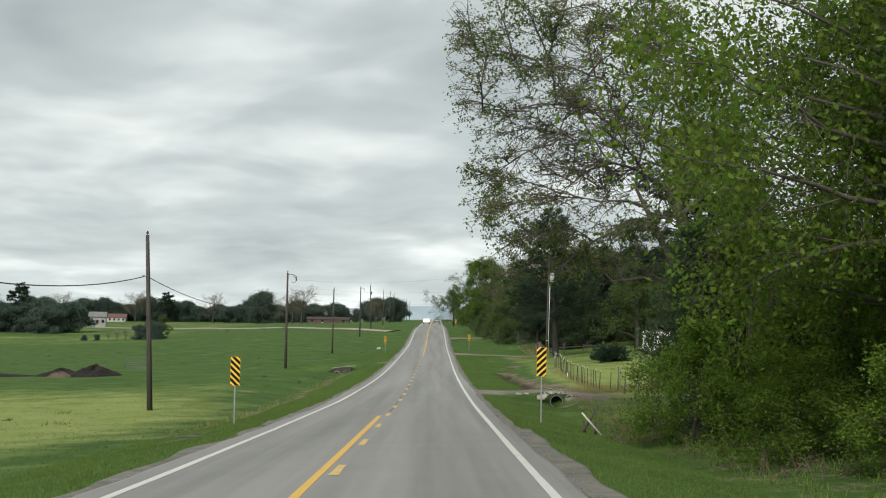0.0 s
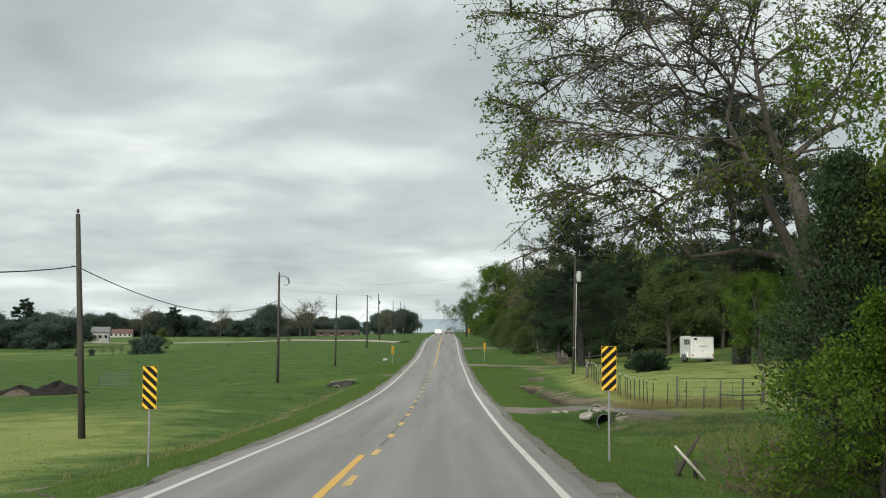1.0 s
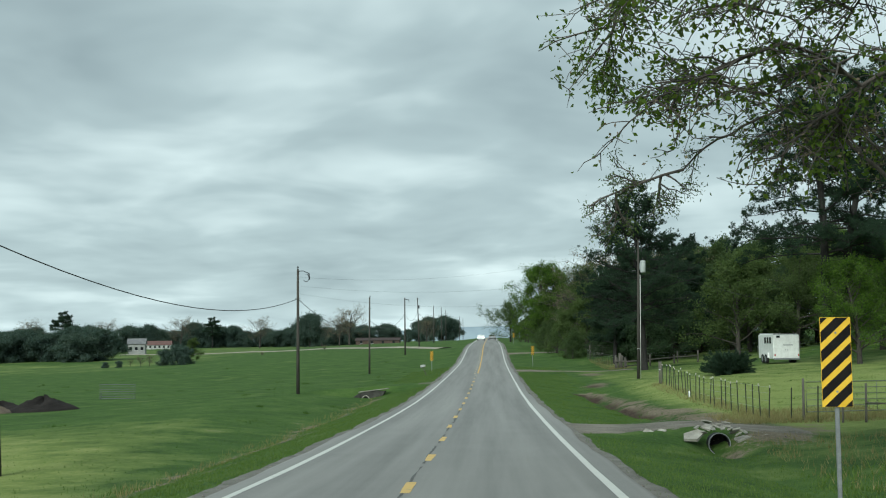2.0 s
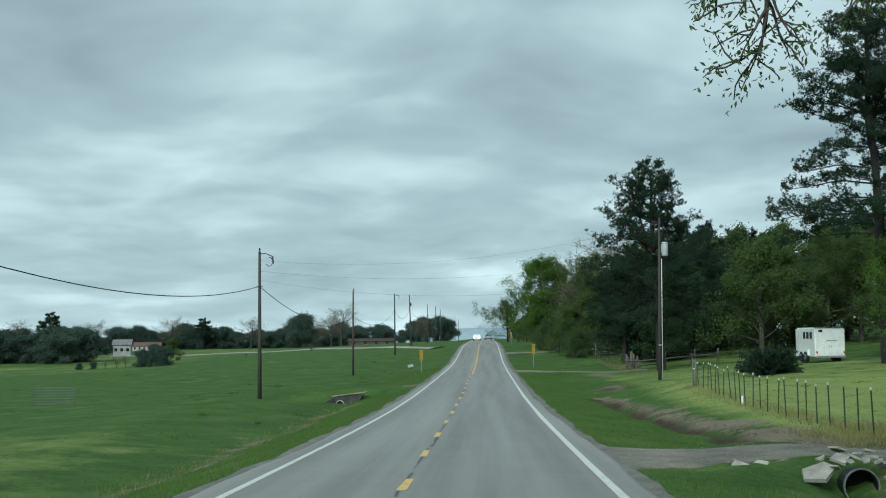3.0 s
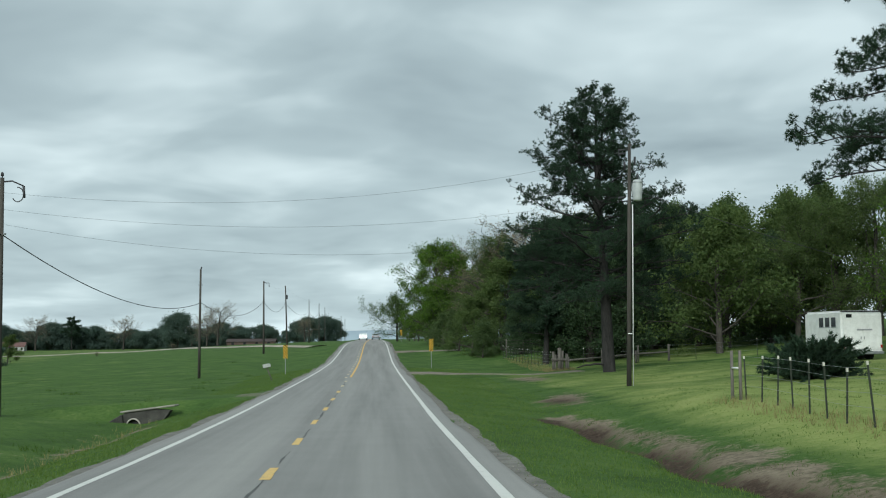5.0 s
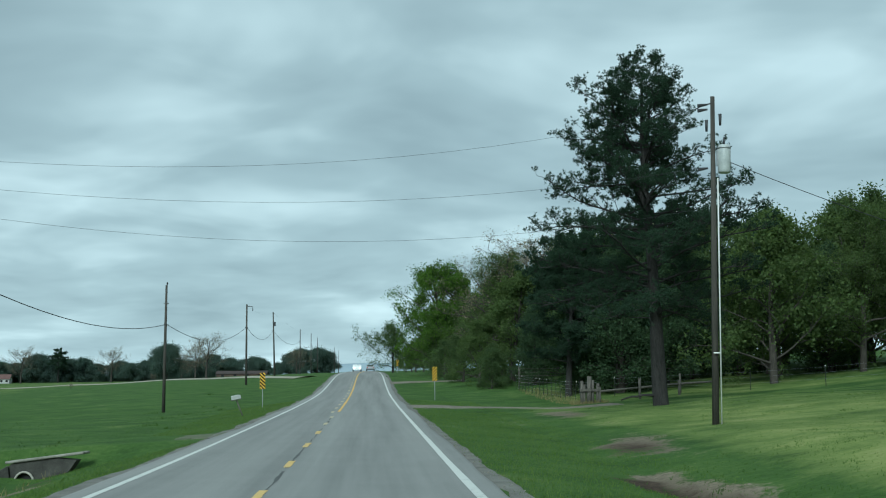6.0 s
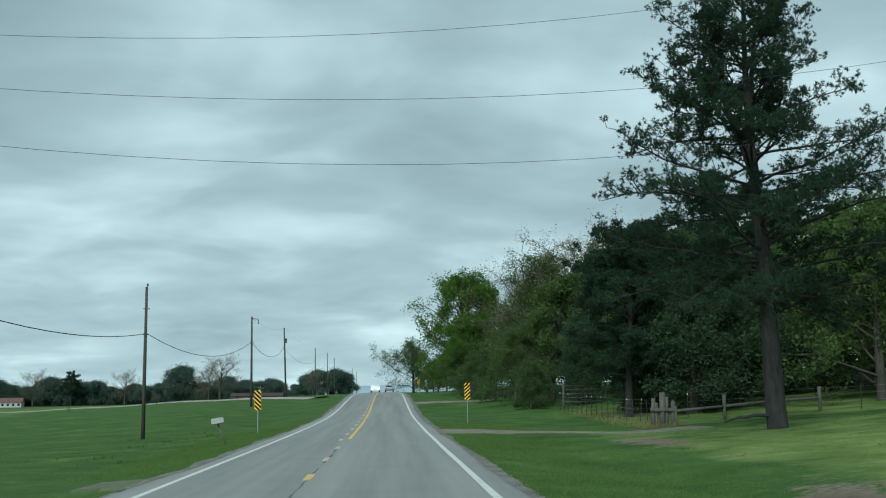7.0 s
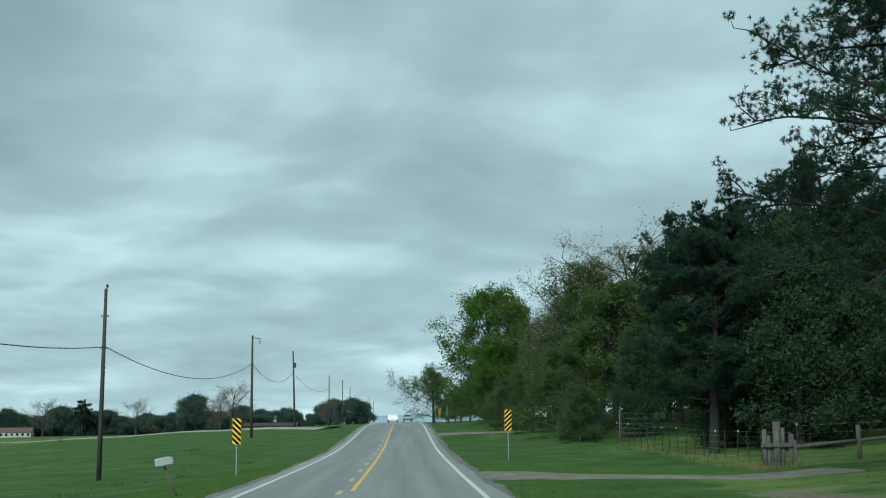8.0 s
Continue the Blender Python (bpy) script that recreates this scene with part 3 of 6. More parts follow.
def leaf_mesh(name, centres, size, rng, droop=0.3, slim=0.55, out=None):
    """A four-cornered leaf at each centre, turned at random."""
    c = np.asarray(centres, float)
    n = len(c)
    a = rng.normal(0, 1, (n, 3))
    a[:, 2] -= droop
    if out is not None:
        a += 1.2 * (c - out) / (np.linalg.norm(c - out, axis=1, keepdims=True) + 1e-6)
    a /= np.linalg.norm(a, axis=1, keepdims=True)
    b = np.cross(a, rng.normal(0, 1, (n, 3)))
    b /= np.linalg.norm(b, axis=1, keepdims=True) + 1e-9
    s = size * rng.uniform(0.6, 1.35, (n, 1))
    fold = np.cross(a, b) * s * 0.12
    V = np.stack([c, c + s * (0.45 * a + 0.5 * slim * b) + fold, c + s * a, c + s * (0.5 * a - 0.5 * slim * b) + fold], 1).reshape(-1, 3)
    return mesh_poly(name, V, np.arange(4 * n).reshape(n, 4))


def scatter(points, each, spread, rng):
    p = np.repeat(np.asarray(points, float), each, axis=0)
    return p + rng.normal(0, spread, p.shape)


def broadleaf(name, label, seed, tall, wide, clear, trunk_r, leaf, leaf_size, limbs=12, subs=6, twigs=5, each=9, lean=(0, 0), sag=0.25, spread=0.22, up=0.55, bark=None, toward=None, thin=1.0, category="tree", top_power=0.5, fine=True, clumps=0.0, grain=0.5):
    """A broad-leaved tree: trunk with limbs and twigs, and a crown of single leaves."""
    g = Grower(seed)
    rng = g.rng
    trunk, _ = g.bent((0, 0, -0.3), (lean[0], lean[1], 1), tall * 0.82, 9, 0.0, 0.035)
    g.limb(trunk, trunk_r * 1.25, trunk_r * 0.18, 9)
    tips = []
    for i in range(limbs):
        f = clear + (0.97 - clear) * (i + rng.uniform(0, 1)) / limbs
        k = f * 9 * 0.98
        j = min(int(k), 8)
        p = trunk[j] + (trunk[j + 1] - trunk[j]) * (k - j)
        az = i * 2.4 + rng.normal(0, 0.35)
        h = (f - clear) / (1 - clear)
        reach = wide * (1 - 0.75 * h ** (1 / top_power) * 0.9) * rng.uniform(0.6, 1.2)
        w = np.array([math.cos(az), math.sin(az), up * rng.uniform(0.5, 1.3) + 1.1 * h ** 2])
        if toward is not None:
            pull = max(0.0, 0.5 + 0.5 * (w[0] * toward[0] + w[1] * toward[1]))
            reach *= 0.55 + 0.85 * pull
        pts, _ = g.bent(p, w, reach, 7, sag, 0.13)
        r = trunk_r * (0.42 - 0.25 * h) * rng.uniform(0.8, 1.15)
        g.limb(pts, r, r * 0.15, 6)
        for s in range(subs):
            u = 0.25 + 0.75 * (s + rng.uniform(0, 1)) / subs
            q = pts[min(int(u * 7), 6)] + (pts[min(int(u * 7) + 1, 7)] - pts[min(int(u * 7), 6)]) * (u * 7 % 1)
            along = pts[min(int(u * 7) + 1, 7)] - pts[min(int(u * 7), 6)]
            along /= np.linalg.norm(along) + 1e-9
            w2 = along * 0.8 + rng.normal(0, 0.6, 3) + np.array([0, 0, 0.15])
            ln = reach * rng.uniform(0.28, 0.5) * (1.15 - 0.5 * u)
            sp, _ = g.bent(q, w2, ln, 4, sag * 0.8, 0.18)
            g.limb(sp, r * 0.28, r * 0.05, 4)
            for t_ in range(twigs):
                e = sp[rng.integers(1, 5)]
                tp, _ = g.bent(e, w2 * 0.5 + rng.normal(0, 0.7, 3), ln * rng.uniform(0.3, 0.6), 3, sag, 0.22)
                if fine:
                    g.limb(tp, max(r * 0.07, 0.006), 0.004, 3)
                tips.extend([tp[1], tp[2], tp[3]])
            tips.append(sp[-1])
    th = thing(name, label, category)
    part("trunk", g.wood("trunk"), bark or BARK, th, "trunk and branches of rough bark")
    tips = np.array(tips)
    if thin < 1:
        tips = tips[rng.random(len(tips)) < thin]
    if clumps:
        thick = np.array([noise.noise(Vector(p * grain) + Vector((seed, 0, 0))) + 0.5 * noise.noise(Vector(p * grain * 2.3)) for p in tips])
        tips = tips[thick > np.quantile(thick, clumps)]
    kinds = leaf if isinstance(leaf, (list, tuple)) else [leaf]
    own = rng.integers(0, len(kinds), len(tips))
    for i, m in enumerate(kinds):
        some = tips[own == i]
        part("crown", leaf_mesh("crown", scatter(some, each, spread, rng), leaf_size, rng), m, th)
    return th


def bare_tree(name, label, seed, tall, wide, trunk_r, bud=None):
    return broadleaf(name, label, seed, tall, wide, 0.25, trunk_r, bud or LEAF_BUD, 0.11, limbs=24, subs=8, twigs=6, each=2, sag=0.05, spread=0.14, up=0.8, thin=0.8, top_power=0.35)


def blade_mesh(name, centres, ways, length, width, each, spread, rng):
    """Tufts of thin needles round each centre."""
    c = np.repeat(np.asarray(centres, float), each, axis=0)
    w = np.repeat(np.asarray(ways, float), each, axis=0) + rng.normal(0, spread, c.shape)
    w /= np.linalg.norm(w, axis=1, keepdims=True) + 1e-9
    s = np.cross(w, rng.normal(0, 1, c.shape))
    s /= np.linalg.norm(s, axis=1, keepdims=True) + 1e-9
    ln = length * rng.uniform(0.6, 1.2, (len(c), 1))
    V = np.stack([c - s * width / 2, c + s * width / 2, c + w * ln], 1).reshape(-1, 3)
    return mesh_poly(name, V, np.arange(3 * len(c)).reshape(-1, 3))


def needle_clumps(name, centres, radius, rng, needle, width, tufts=6, each=12):
    """Rounded tufts of needles: at each centre a few bundles that radiate outwards."""
    c = np.repeat(np.asarray(centres, float), tufts, axis=0)
    r = np.repeat(np.asarray(radius, float), tufts)[:, None]
    q = rng.normal(0, 1, c.shape) * (1, 1, 0.62)
    q /= np.linalg.norm(q, axis=1, keepdims=True) + 1e-9
    q[:, 2] += 0.15
    return blade_mesh(name, c + q * r * rng.uniform(0.25, 1.0, (len(c), 1)), q * 0.45 + (0, 0, 0.1), needle, width, each, 0.8, rng)


def pine(name, label, seed, tall, trunk_r, profile, limbs=60, clump=0.24, needle=0.13, width=0.02, stems=1, fork=0.6, gaps=0.35, droop=0.1, tufts=9, each=17, ring=4):
    """A loblolly pine: a trunk that forks towards the top, crooked limbs, and needles in rounded clumps at the shoots' ends.
    profile: pairs of height and half-width of the crown, both as parts of the tree's height or in metres."""
    g = Grower(seed)
    rng = g.rng
    hs, ws = [p[0] for p in profile], [p[1] for p in profile]
    clear = hs[0]
    cen, rad = [], []

    def leader(path, lo, hi, count, r0):
        """Limbs off one stem between two heights of the crown."""
        n = len(path) - 1
        for i in range(count):
            f = lo + (hi - lo) * ((i // ring) * ring + 0.5 * ring + rng.normal(0, 0.11) * ring) / count
            f = min(max(f, lo), hi)
            z = f * tall
            k = int(np.clip(np.searchsorted(path[:, 2], z) - 1, 0, n - 1))
            u = np.clip((z - path[k, 2]) / (path[k + 1, 2] - path[k, 2] + 1e-9), 0, 1)
            p0 = path[k] + (path[k + 1] - path[k]) * u
            az = i * 2.4 + rng.normal(0, 0.5)
            h = (f - clear) / (1 - clear)
            reach = max(0.5, np.interp(f, hs, ws) * (1.02 if rng.random() < 0.62 else rng.uniform(0.45, 0.9)))
            w = np.array([math.cos(az), math.sin(az), 0.16 + 0.6 * h ** 1.5 + rng.normal(0, 0.12)])
            pts, _ = g.bent(p0, w, reach, 6, droop + 0.25 * (1 - h), 0.12)
            r = np.clip(0.012 + 0.010 * reach, 0.012, r0 * 0.5)
            g.limb(pts, r, r * 0.25, 5)
            nsub = max(4, int(reach * 3.2))
            side = np.array([-math.sin(az), math.cos(az), 0])
            start = gaps * (0.35 + 0.65 * min(1.0, 1.6 * h))
            for q in range(nsub):
                v = start + (1 - start) * (q + rng.random()) / nsub
                a = min(int(v * 6), 5)
                e = pts[a] + (pts[a + 1] - pts[a]) * (v * 6 % 1)
                al = (pts[a + 1] - pts[a]) / (np.linalg.norm(pts[a + 1] - pts[a]) + 1e-9)
                w2 = al * 0.7 + side * rng.normal(0, 0.75) + (0, 0, 0.25 + rng.normal(0, 0.25))
                tp, _ = g.bent(e, w2, rng.uniform(0.35, 0.9) * (0.55 + 0.1 * reach), 3, -0.35, 0.2)
                g.limb(tp, r * 0.35, 0.008, 4)
                for m in range(rng.integers(2, 4)):
                    w3 = w2 + rng.normal(0, 0.7, 3) + (0, 0, 0.2)
                    sp, _ = g.bent(tp[rng.integers(1, 4)], w3, rng.uniform(0.15, 0.42), 2, -0.3, 0.2)
                    g.limb(sp, 0.012, 0.006, 3)
                    cen.append(sp[-1])
                    rad.append(clump * rng.uniform(0.65, 1.25))
            cen.append(pts[-1])
            rad.append(clump)

    for s_ in range(stems):
        off = np.array([0.0, 0, 0]) if s_ == 0 else np.array([0.75, 0.5, 0])
        trunk, _ = g.bent(off + (0, 0, -0.3), (0.01 + 0.035 * s_, 0, 1), tall * (1 - 0.07 * s_), 14, 0.0, 0.022)
        g.limb(trunk, trunk_r, trunk_r * 0.13, 10)
        leader(trunk, clear, 0.985 - 0.07 * s_, limbs, trunk_r)
        for way in ((0.2, 0.1), (-0.16, 0.14)):
            k = int(fork * 14) + (way[0] > 0)
            top, _ = g.bent(trunk[k], (way[0], way[1], 1), tall * (0.93 - k / 14), 6, -0.15, 0.06)
            g.limb(top, trunk_r * 0.42, trunk_r * 0.1, 7)
            leader(top, top[1, 2] / tall, top[-1, 2] / tall, limbs // 5, trunk_r * 0.5)
    th = thing(name, label, "tree")
    part("trunk", g.wood("trunk"), PINE_BARK, th, "straight scaly pine trunk and crooked limbs")
    part("crown", needle_clumps("crown", cen, rad, rng, needle, width, tufts, each), NEEDLE, th, "dark needles in rounded clumps")
    return th


def cedar(name, label, seed, tall, wide, clear=0.03, sprays=2600, each=7, size=0.16, leaf=None, power=0.8, category="tree"):
    """A dense evergreen: short branches all the way down, covered with fine sprays."""
    g = Grower(seed)
    rng = g.rng
    trunk, _ = g.bent((0, 0, -0.2), (0, 0, 1), tall * 0.96, 8, 0, 0.02)
    g.limb(trunk, 0.03 * tall + 0.04, 0.02, 7)
    cen = []
    lobes = rng.uniform(0, 2 * np.pi, 5)
    for i in range(sprays // 12):
        f = clear + (0.98 - clear) * rng.random() ** 0.9
        az = rng.uniform(0, 2 * np.pi)
        lump = 1 + 0.22 * math.sin(3 * az + lobes[0] + 5 * f) + 0.15 * math.sin(7 * az + lobes[1] - 9 * f)
        reach = wide * ((1 - f) ** power + 0.05) * (0.6 + 0.4 * min(1, f * 6)) * lump * rng.uniform(0.7, 1.1)
        p = trunk[0] + (trunk[-1] - trunk[0]) * f
        pts, _ = g.bent(p, (math.cos(az), math.sin(az), rng.uniform(0.0, 0.7)), reach, 4, -0.1, 0.12)
        g.limb(pts, 0.02 + 0.006 * reach, 0.006, 4)
        for q in range(12):
            u = 0.3 + 0.7 * rng.random() ** 0.7
            a = min(int(u * 4), 3)
            cen.append(pts[a] + (pts[a + 1] - pts[a]) * (u * 4 % 1) + rng.normal(0, 0.10 + 0.05 * reach, 3))
    cen = np.array(cen)
    cen[:, 2] = np.maximum(cen[:, 2], 0.05)
    th = thing(name, label, category)
    part("trunk", g.wood("trunk"), BARK, th, "hidden brown trunk and branches")
    part("crown", leaf_mesh("crown", scatter(cen, each, size * 0.9, rng), size, rng, droop=-0.3, slim=0.5, out=np.array([0, 0, tall * 0.25])), leaf or CEDAR, th)
    return th


def put(th, x, y, turn=0.0, size=1.0, sink=0.05, label="", squash=1.0):
    """Set a thing on the ground."""
    th.matrix_basis = pose(x, y, gz(x, y) - sink, 0, 0, turn)
    th.scale = (size, size, size * squash)
    if label:
        th["label"] = label
    return th


def again(th, x, y, turn=0.0, size=1.0, sink=0.05, label="", squash=1.0):
    c = copy_thing(th, pose(x, y, gz(x, y) - sink, 0, 0, turn))
    c.scale = (size, size, size * squash)
    if label:
        c["label"] = label
    return c


# the overhanging roadside tree and the thicket under it
def overhanging_tree(x, y):
    """A leaning roadside tree: each limb springs from the nearest older wood, out to the crown's shell."""
    g = Grower(11)
    rng = g.rng
    base = np.array([x, y, gz(x, y)])
    trunk, _ = g.bent((0, 0, -0.3), (-0.14, 0.05, 1), 9.0, 9, 0.0, 0.05)
    g.limb(trunk, 0.46, 0.15, 10)
    second, _ = g.bent(trunk[2], (0.3, 0.35, 1), 8.5, 8, 0.0, 0.06)
    g.limb(second, 0.24, 0.06, 8)
    third, _ = g.bent(trunk[3], (-0.55, -0.1, 0.8), 6.5, 8, 0.1, 0.06)
    g.limb(third, 0.22, 0.06, 8)
    old = [(p, 0.5 * i, 0.3 - 0.02 * i) for i, p in enumerate(trunk) if i > 2]
    old += [(p, 3 + 0.5 * i, 0.18 - 0.014 * i) for i, p in enumerate(second) if i > 1]
    old += [(p, 3 + 0.5 * i, 0.18 - 0.014 * i) for i, p in enumerate(third) if i > 2]
    mid, rad = np.array([6.2, 43.6, 8.2]), np.array([5.7, 5.2, 5.4])

    def clear_of_road(p):
        """The crown's ragged underside rises away from the road and beyond the trunk."""
        if p[0] < (0.75 if p[2] < 8 else 0.15) or p[2] < 2.55 + 0.12 * max(0, p[0] - 4):
            return False
        return p[0] > 0.35 * (p[1] - 37.0) + 0.3 if p[2] < 0.02 + 0.305 * (p[1] - 36.9) or p[2] < 0.1 + 0.305 * (p[1] - 34.5) else True

    goals = []
    while len(goals) < 138:
        q = rng.normal(0, 1, 3)
        q *= (rng.uniform(0.15, 0.7) if len(goals) < 44 else rng.uniform(0.62, 1.0)) / np.sum(np.abs(q) ** 3) ** (1 / 3)
        p = mid + rad * q
        if clear_of_road(p) and not (q[0] > 0.3 and rng.random() < 0.3) and not (p[0] > 8 and p[2] < 6):
            goals.append(p)
    wisps = [(3.2, 46.4, 3.5), (1.85, 47.1, 2.85), (2.2, 47.1, 2.4), (2.5, 46.7, 3.3), (2.9, 46.7, 3.05)]
    goals += [np.array(p) for p in ((0.7, 41.5, 11.6), (1.0, 43.0, 12.4), (1.6, 41.0, 11.0), (2.2, 43.5, 13.2), (0.9, 44.5, 12.0), (2.8, 40.5, 12.6))]
    tips, fine_tips = [], []
    for k, goal in enumerate(goals + [np.array(w) for w in wisps]):
        wisp = k >= len(goals)
        goal = goal - base
        cost = [np.linalg.norm(goal - o[0]) + 0.42 * o[1] for o in old]
        s, run, pr = old[int(np.argmin(cost))]
        d = goal - s
        ln = np.linalg.norm(d)
        u = np.linspace(0, 1, 9)[:, None]
        pts = s + d * u + np.array([0, 0, 0.10 * ln]) * (4 * u * (1 - u)) * rng.uniform(0.3, 1.1) + np.cumsum(rng.normal(0, 0.02 * ln, (9, 3)), 0) * u
        r = max(min(0.92 * pr, 0.05 + 0.03 * ln), 0.036)
        end = max(0.28 * r, 0.016)
        if wisp:
            r = min(r, 0.028)
        g.limb(pts, r, end, 6)
        for i in range(2, 9):
            old.append((pts[i], run + ln * i / 8, r + (end - r) * i / 8))
        for j in range(5 if wisp else 9):
            f = 0.2 + 0.8 * (j + rng.random()) / (5 if wisp else 9)
            i = min(int(f * 8), 7)
            e = pts[i] + (pts[i + 1] - pts[i]) * (f * 8 % 1)
            al = (pts[i + 1] - pts[i]) / (np.linalg.norm(pts[i + 1] - pts[i]) + 1e-9)
            w2 = al * 0.7 + rng.normal(0, 0.65, 3) * (1, 1, 0.3)
            long = rng.uniform(0.25, 0.6) if wisp else rng.uniform(0.7, 1.9) * (1.1 - 0.4 * f)
            sp, _ = g.bent(e, w2, long, 4, 0.22, 0.16)
            if not wisp and not clear_of_road(sp[-1] + base):
                sp, _ = g.bent(e, w2 * (1, 0.3, 0) + (0.3, -0.3, 0.6), 0.5 * long, 4, -0.1, 0.16)
                if not clear_of_road(sp[-1] + base):
                    continue
            g.limb(sp, min(0.45 * r, 0.04) * (1.2 - f) + 0.009, 0.008, 4)
            for m in range(4 if wisp or k < 44 else 6):
                tp, _ = g.bent(sp[rng.integers(1, 5)], w2 * 0.5 + rng.normal(0, 0.7, 3) * (1, 1, 0.45), rng.uniform(0.25, 0.8) * (0.6 if wisp else 1), 3, 0.3, 0.24)
                if not wisp and not clear_of_road(tp[-1] + base):
                    continue
                g.limb(tp, 0.011, 0.006, 3)
                (fine_tips if wisp else tips).extend([tp[1], tp[2], tp[3]])
    th = put(thing("roadside_tree", "large spreading roadside tree in young leaf overhanging the verge", "tree"), x, y)
    part("trunk", g.wood("trunk"), PALE_BARK, th, "leaning trunk and arching limbs")
    part("crown", leaf_mesh("crown", scatter(fine_tips, 6, 0.06, rng), 0.065, rng, 0.5, 0.35), LEAF_OLIVE, th)
    tips = np.array(tips)
    depth = np.linalg.norm((tips + base - mid) / rad, axis=1)
    tips = tips[rng.random(len(tips)) < np.clip((depth - 0.35) * 1.0, 0.13, 0.6)]
    lush = np.array([noise.noise(Vector(t * 0.33)) for t in tips]) + rng.normal(0, 0.15, len(tips))
    for low, high, each, size, m in ((-0.16, 9, 2, 0.12, LEAF_SPRING), (0.12, 9, 3, 0.12, LEAF_MOSS), (-0.40, -0.08, 2, 0.075, LEAF_BUD), (-9, -0.2, 1, 0.10, LEAF_OLIVE)):
        some = tips[(lush > low) & (lush <= high)]
        part("crown", leaf_mesh("crown", scatter(some, each, 0.08, rng), size, rng), m, th)
    return th


overhanging_tree(10.6, 43.5)
put(broadleaf("roadside_tree", "leafy green tree crowding the road's edge", 12, 14.5, 5.6, 0.26, 0.2, [LEAF_SPRING, LEAF_OLIVE, LEAF_BRIGHT], 0.13, limbs=32, subs=8, twigs=6, each=11, sag=0.3, spread=0.24, up=0.5, top_power=0.3, bark=PALE_BARK, clumps=0.2, grain=0.6), 11.2, 25.6, 40)
again(bpy.data.objects["roadside_tree.001"], 12.7, 31.0, 260, 1.05)
again(bpy.data.objects["roadside_tree.001"], 16.0, 39.0, 320, 0.95)
again(bpy.data.objects["roadside_tree.001"], 14.6, 24.5, 80, 1.05)
again(bpy.data.objects["roadside_tree.001"], 12.6, 18.8, 200, 1.0)
put(broadleaf("roadside_tree", "leafy light green tree reaching over the verge", 15, 14.0, 5.2, 0.36, 0.17, [LEAF_SPRING, LEAF_BRIGHT, LEAF_SPRING], 0.125, limbs=30, subs=8, twigs=6, each=11, sag=0.35, spread=0.24, up=0.42, top_power=0.25, bark=PALE_BARK, toward=(-1, 0), clumps=0.14, grain=0.6), 9.2, 21.2, 0)
shrub = put(broadleaf("shrub", "dense bright green shrub at the thicket's foot", 13, 4.4, 2.6, 0.02, 0.06, [LEAF_BRIGHT, LEAF_SPRING, LEAF_BRIGHT], 0.095, limbs=26, subs=6, twigs=6, each=8, sag=0.3, spread=0.13, up=0.75, category="shrub", top_power=0.8, clumps=0.22, grain=1.2), 6.75, 31.3, 0, 0.84, squash=1.0)
for x, y, t, s, q in ((7.6, 25.2, 70, 0.8, 0.75), (8.6, 20.6, 160, 0.8, 0.7), (9.6, 27.5, 220, 1.0, 0.85), (9.6, 33.0, 300, 1.0, 0.9), (11.8, 30, 90, 1.3, 1.0), (12.2, 24, 200, 1.2, 0.95), (10.4, 16.0, 250, 0.9, 0.8), (13.5, 34, 20, 1.4, 1.1)):
    again(shrub, x, y, t, s, squash=q)
sapling = put(broadleaf("sapling", "slim pale-trunked young tree in the thicket", 16, 8.5, 1.7, 0.5, 0.1, [LEAF_OLIVE, LEAF_SPRING], 0.1, limbs=14, subs=5, twigs=5, each=7, sag=0.2, spread=0.16, up=0.9, bark=PALE_BARK), 8.9, 33.4, 0)
again(sapling, 9.5, 34.4, 120, 1.05)
thicket_cedar = put(cedar("cedar", "dark feathery cedar in the roadside thicket", 14, 6.6, 2.0, 0.04, 4200, 13, 0.09, power=0.7), 8.0, 35.2, 0)
again(thicket_cedar, 9.8, 36.8, 100, 0.95)
again(thicket_cedar, 12.0, 38.5, 200, 0.85)

# pines, the yard's trees and the woods behind
lone_pine = put(pine("pine", "tall loblolly pine with a dark open crown standing alone", 21, 15.4, 0.36, ((0.24, 3.4), (0.28, 4.8), (0.36, 5.4), (0.5, 5.1), (0.585, 4.5), (0.67, 3.3), (0.79, 2.4), (0.88, 1.85), (0.96, 1.1), (1.0, 0.5)), limbs=96, gaps=0.32, clump=0.225, needle=0.115, tufts=9, ring=3), 12.8, 126.5, 30)
lone_pine.matrix_basis = pose(12.8, 126.5, gz(12.8, 126.5) - 0.05, 0, -4, 10)
put(pine("pine", "dark low spreading pine behind the tall one", 24, 9.9, 0.24, ((0.2, 2.6), (0.4, 3.2), (0.7, 3.0), (0.9, 2.0), (1.0, 0.8)), limbs=50, clump=0.28, needle=0.17, width=0.03, gaps=0.3), 12.9, 151.5, 10)
big_pine = put(pine("pine", "very tall twin-stemmed pine with dark tufted branches", 22, 21.5, 0.40, ((0.33, 3.6), (0.36, 6.3), (0.42, 6.0), (0.5, 4.7), (0.57, 4.2), (0.67, 4.3), (0.77, 3.6), (0.86, 2.8), (0.95, 1.8), (1.0, 0.8)), limbs=58, stems=2, clump=0.3, needle=0.16, width=0.025), 22.7, 106.0, 0)
back_pine = put(pine("pine", "dark pine at the edge of the woods", 23, 13.0, 0.26, ((0.22, 2.6), (0.4, 3.6), (0.6, 3.9), (0.8, 3.4), (0.92, 2.3), (1.0, 0.8)), limbs=44, clump=0.28, needle=0.17, width=0.03), 21.0, 158.0, 60)
for x, y, t, s in ((17.2, 170.5, 200, 0.92), (30, 174, 10, 0.95)):
    again(back_pine, x, y, t, s)
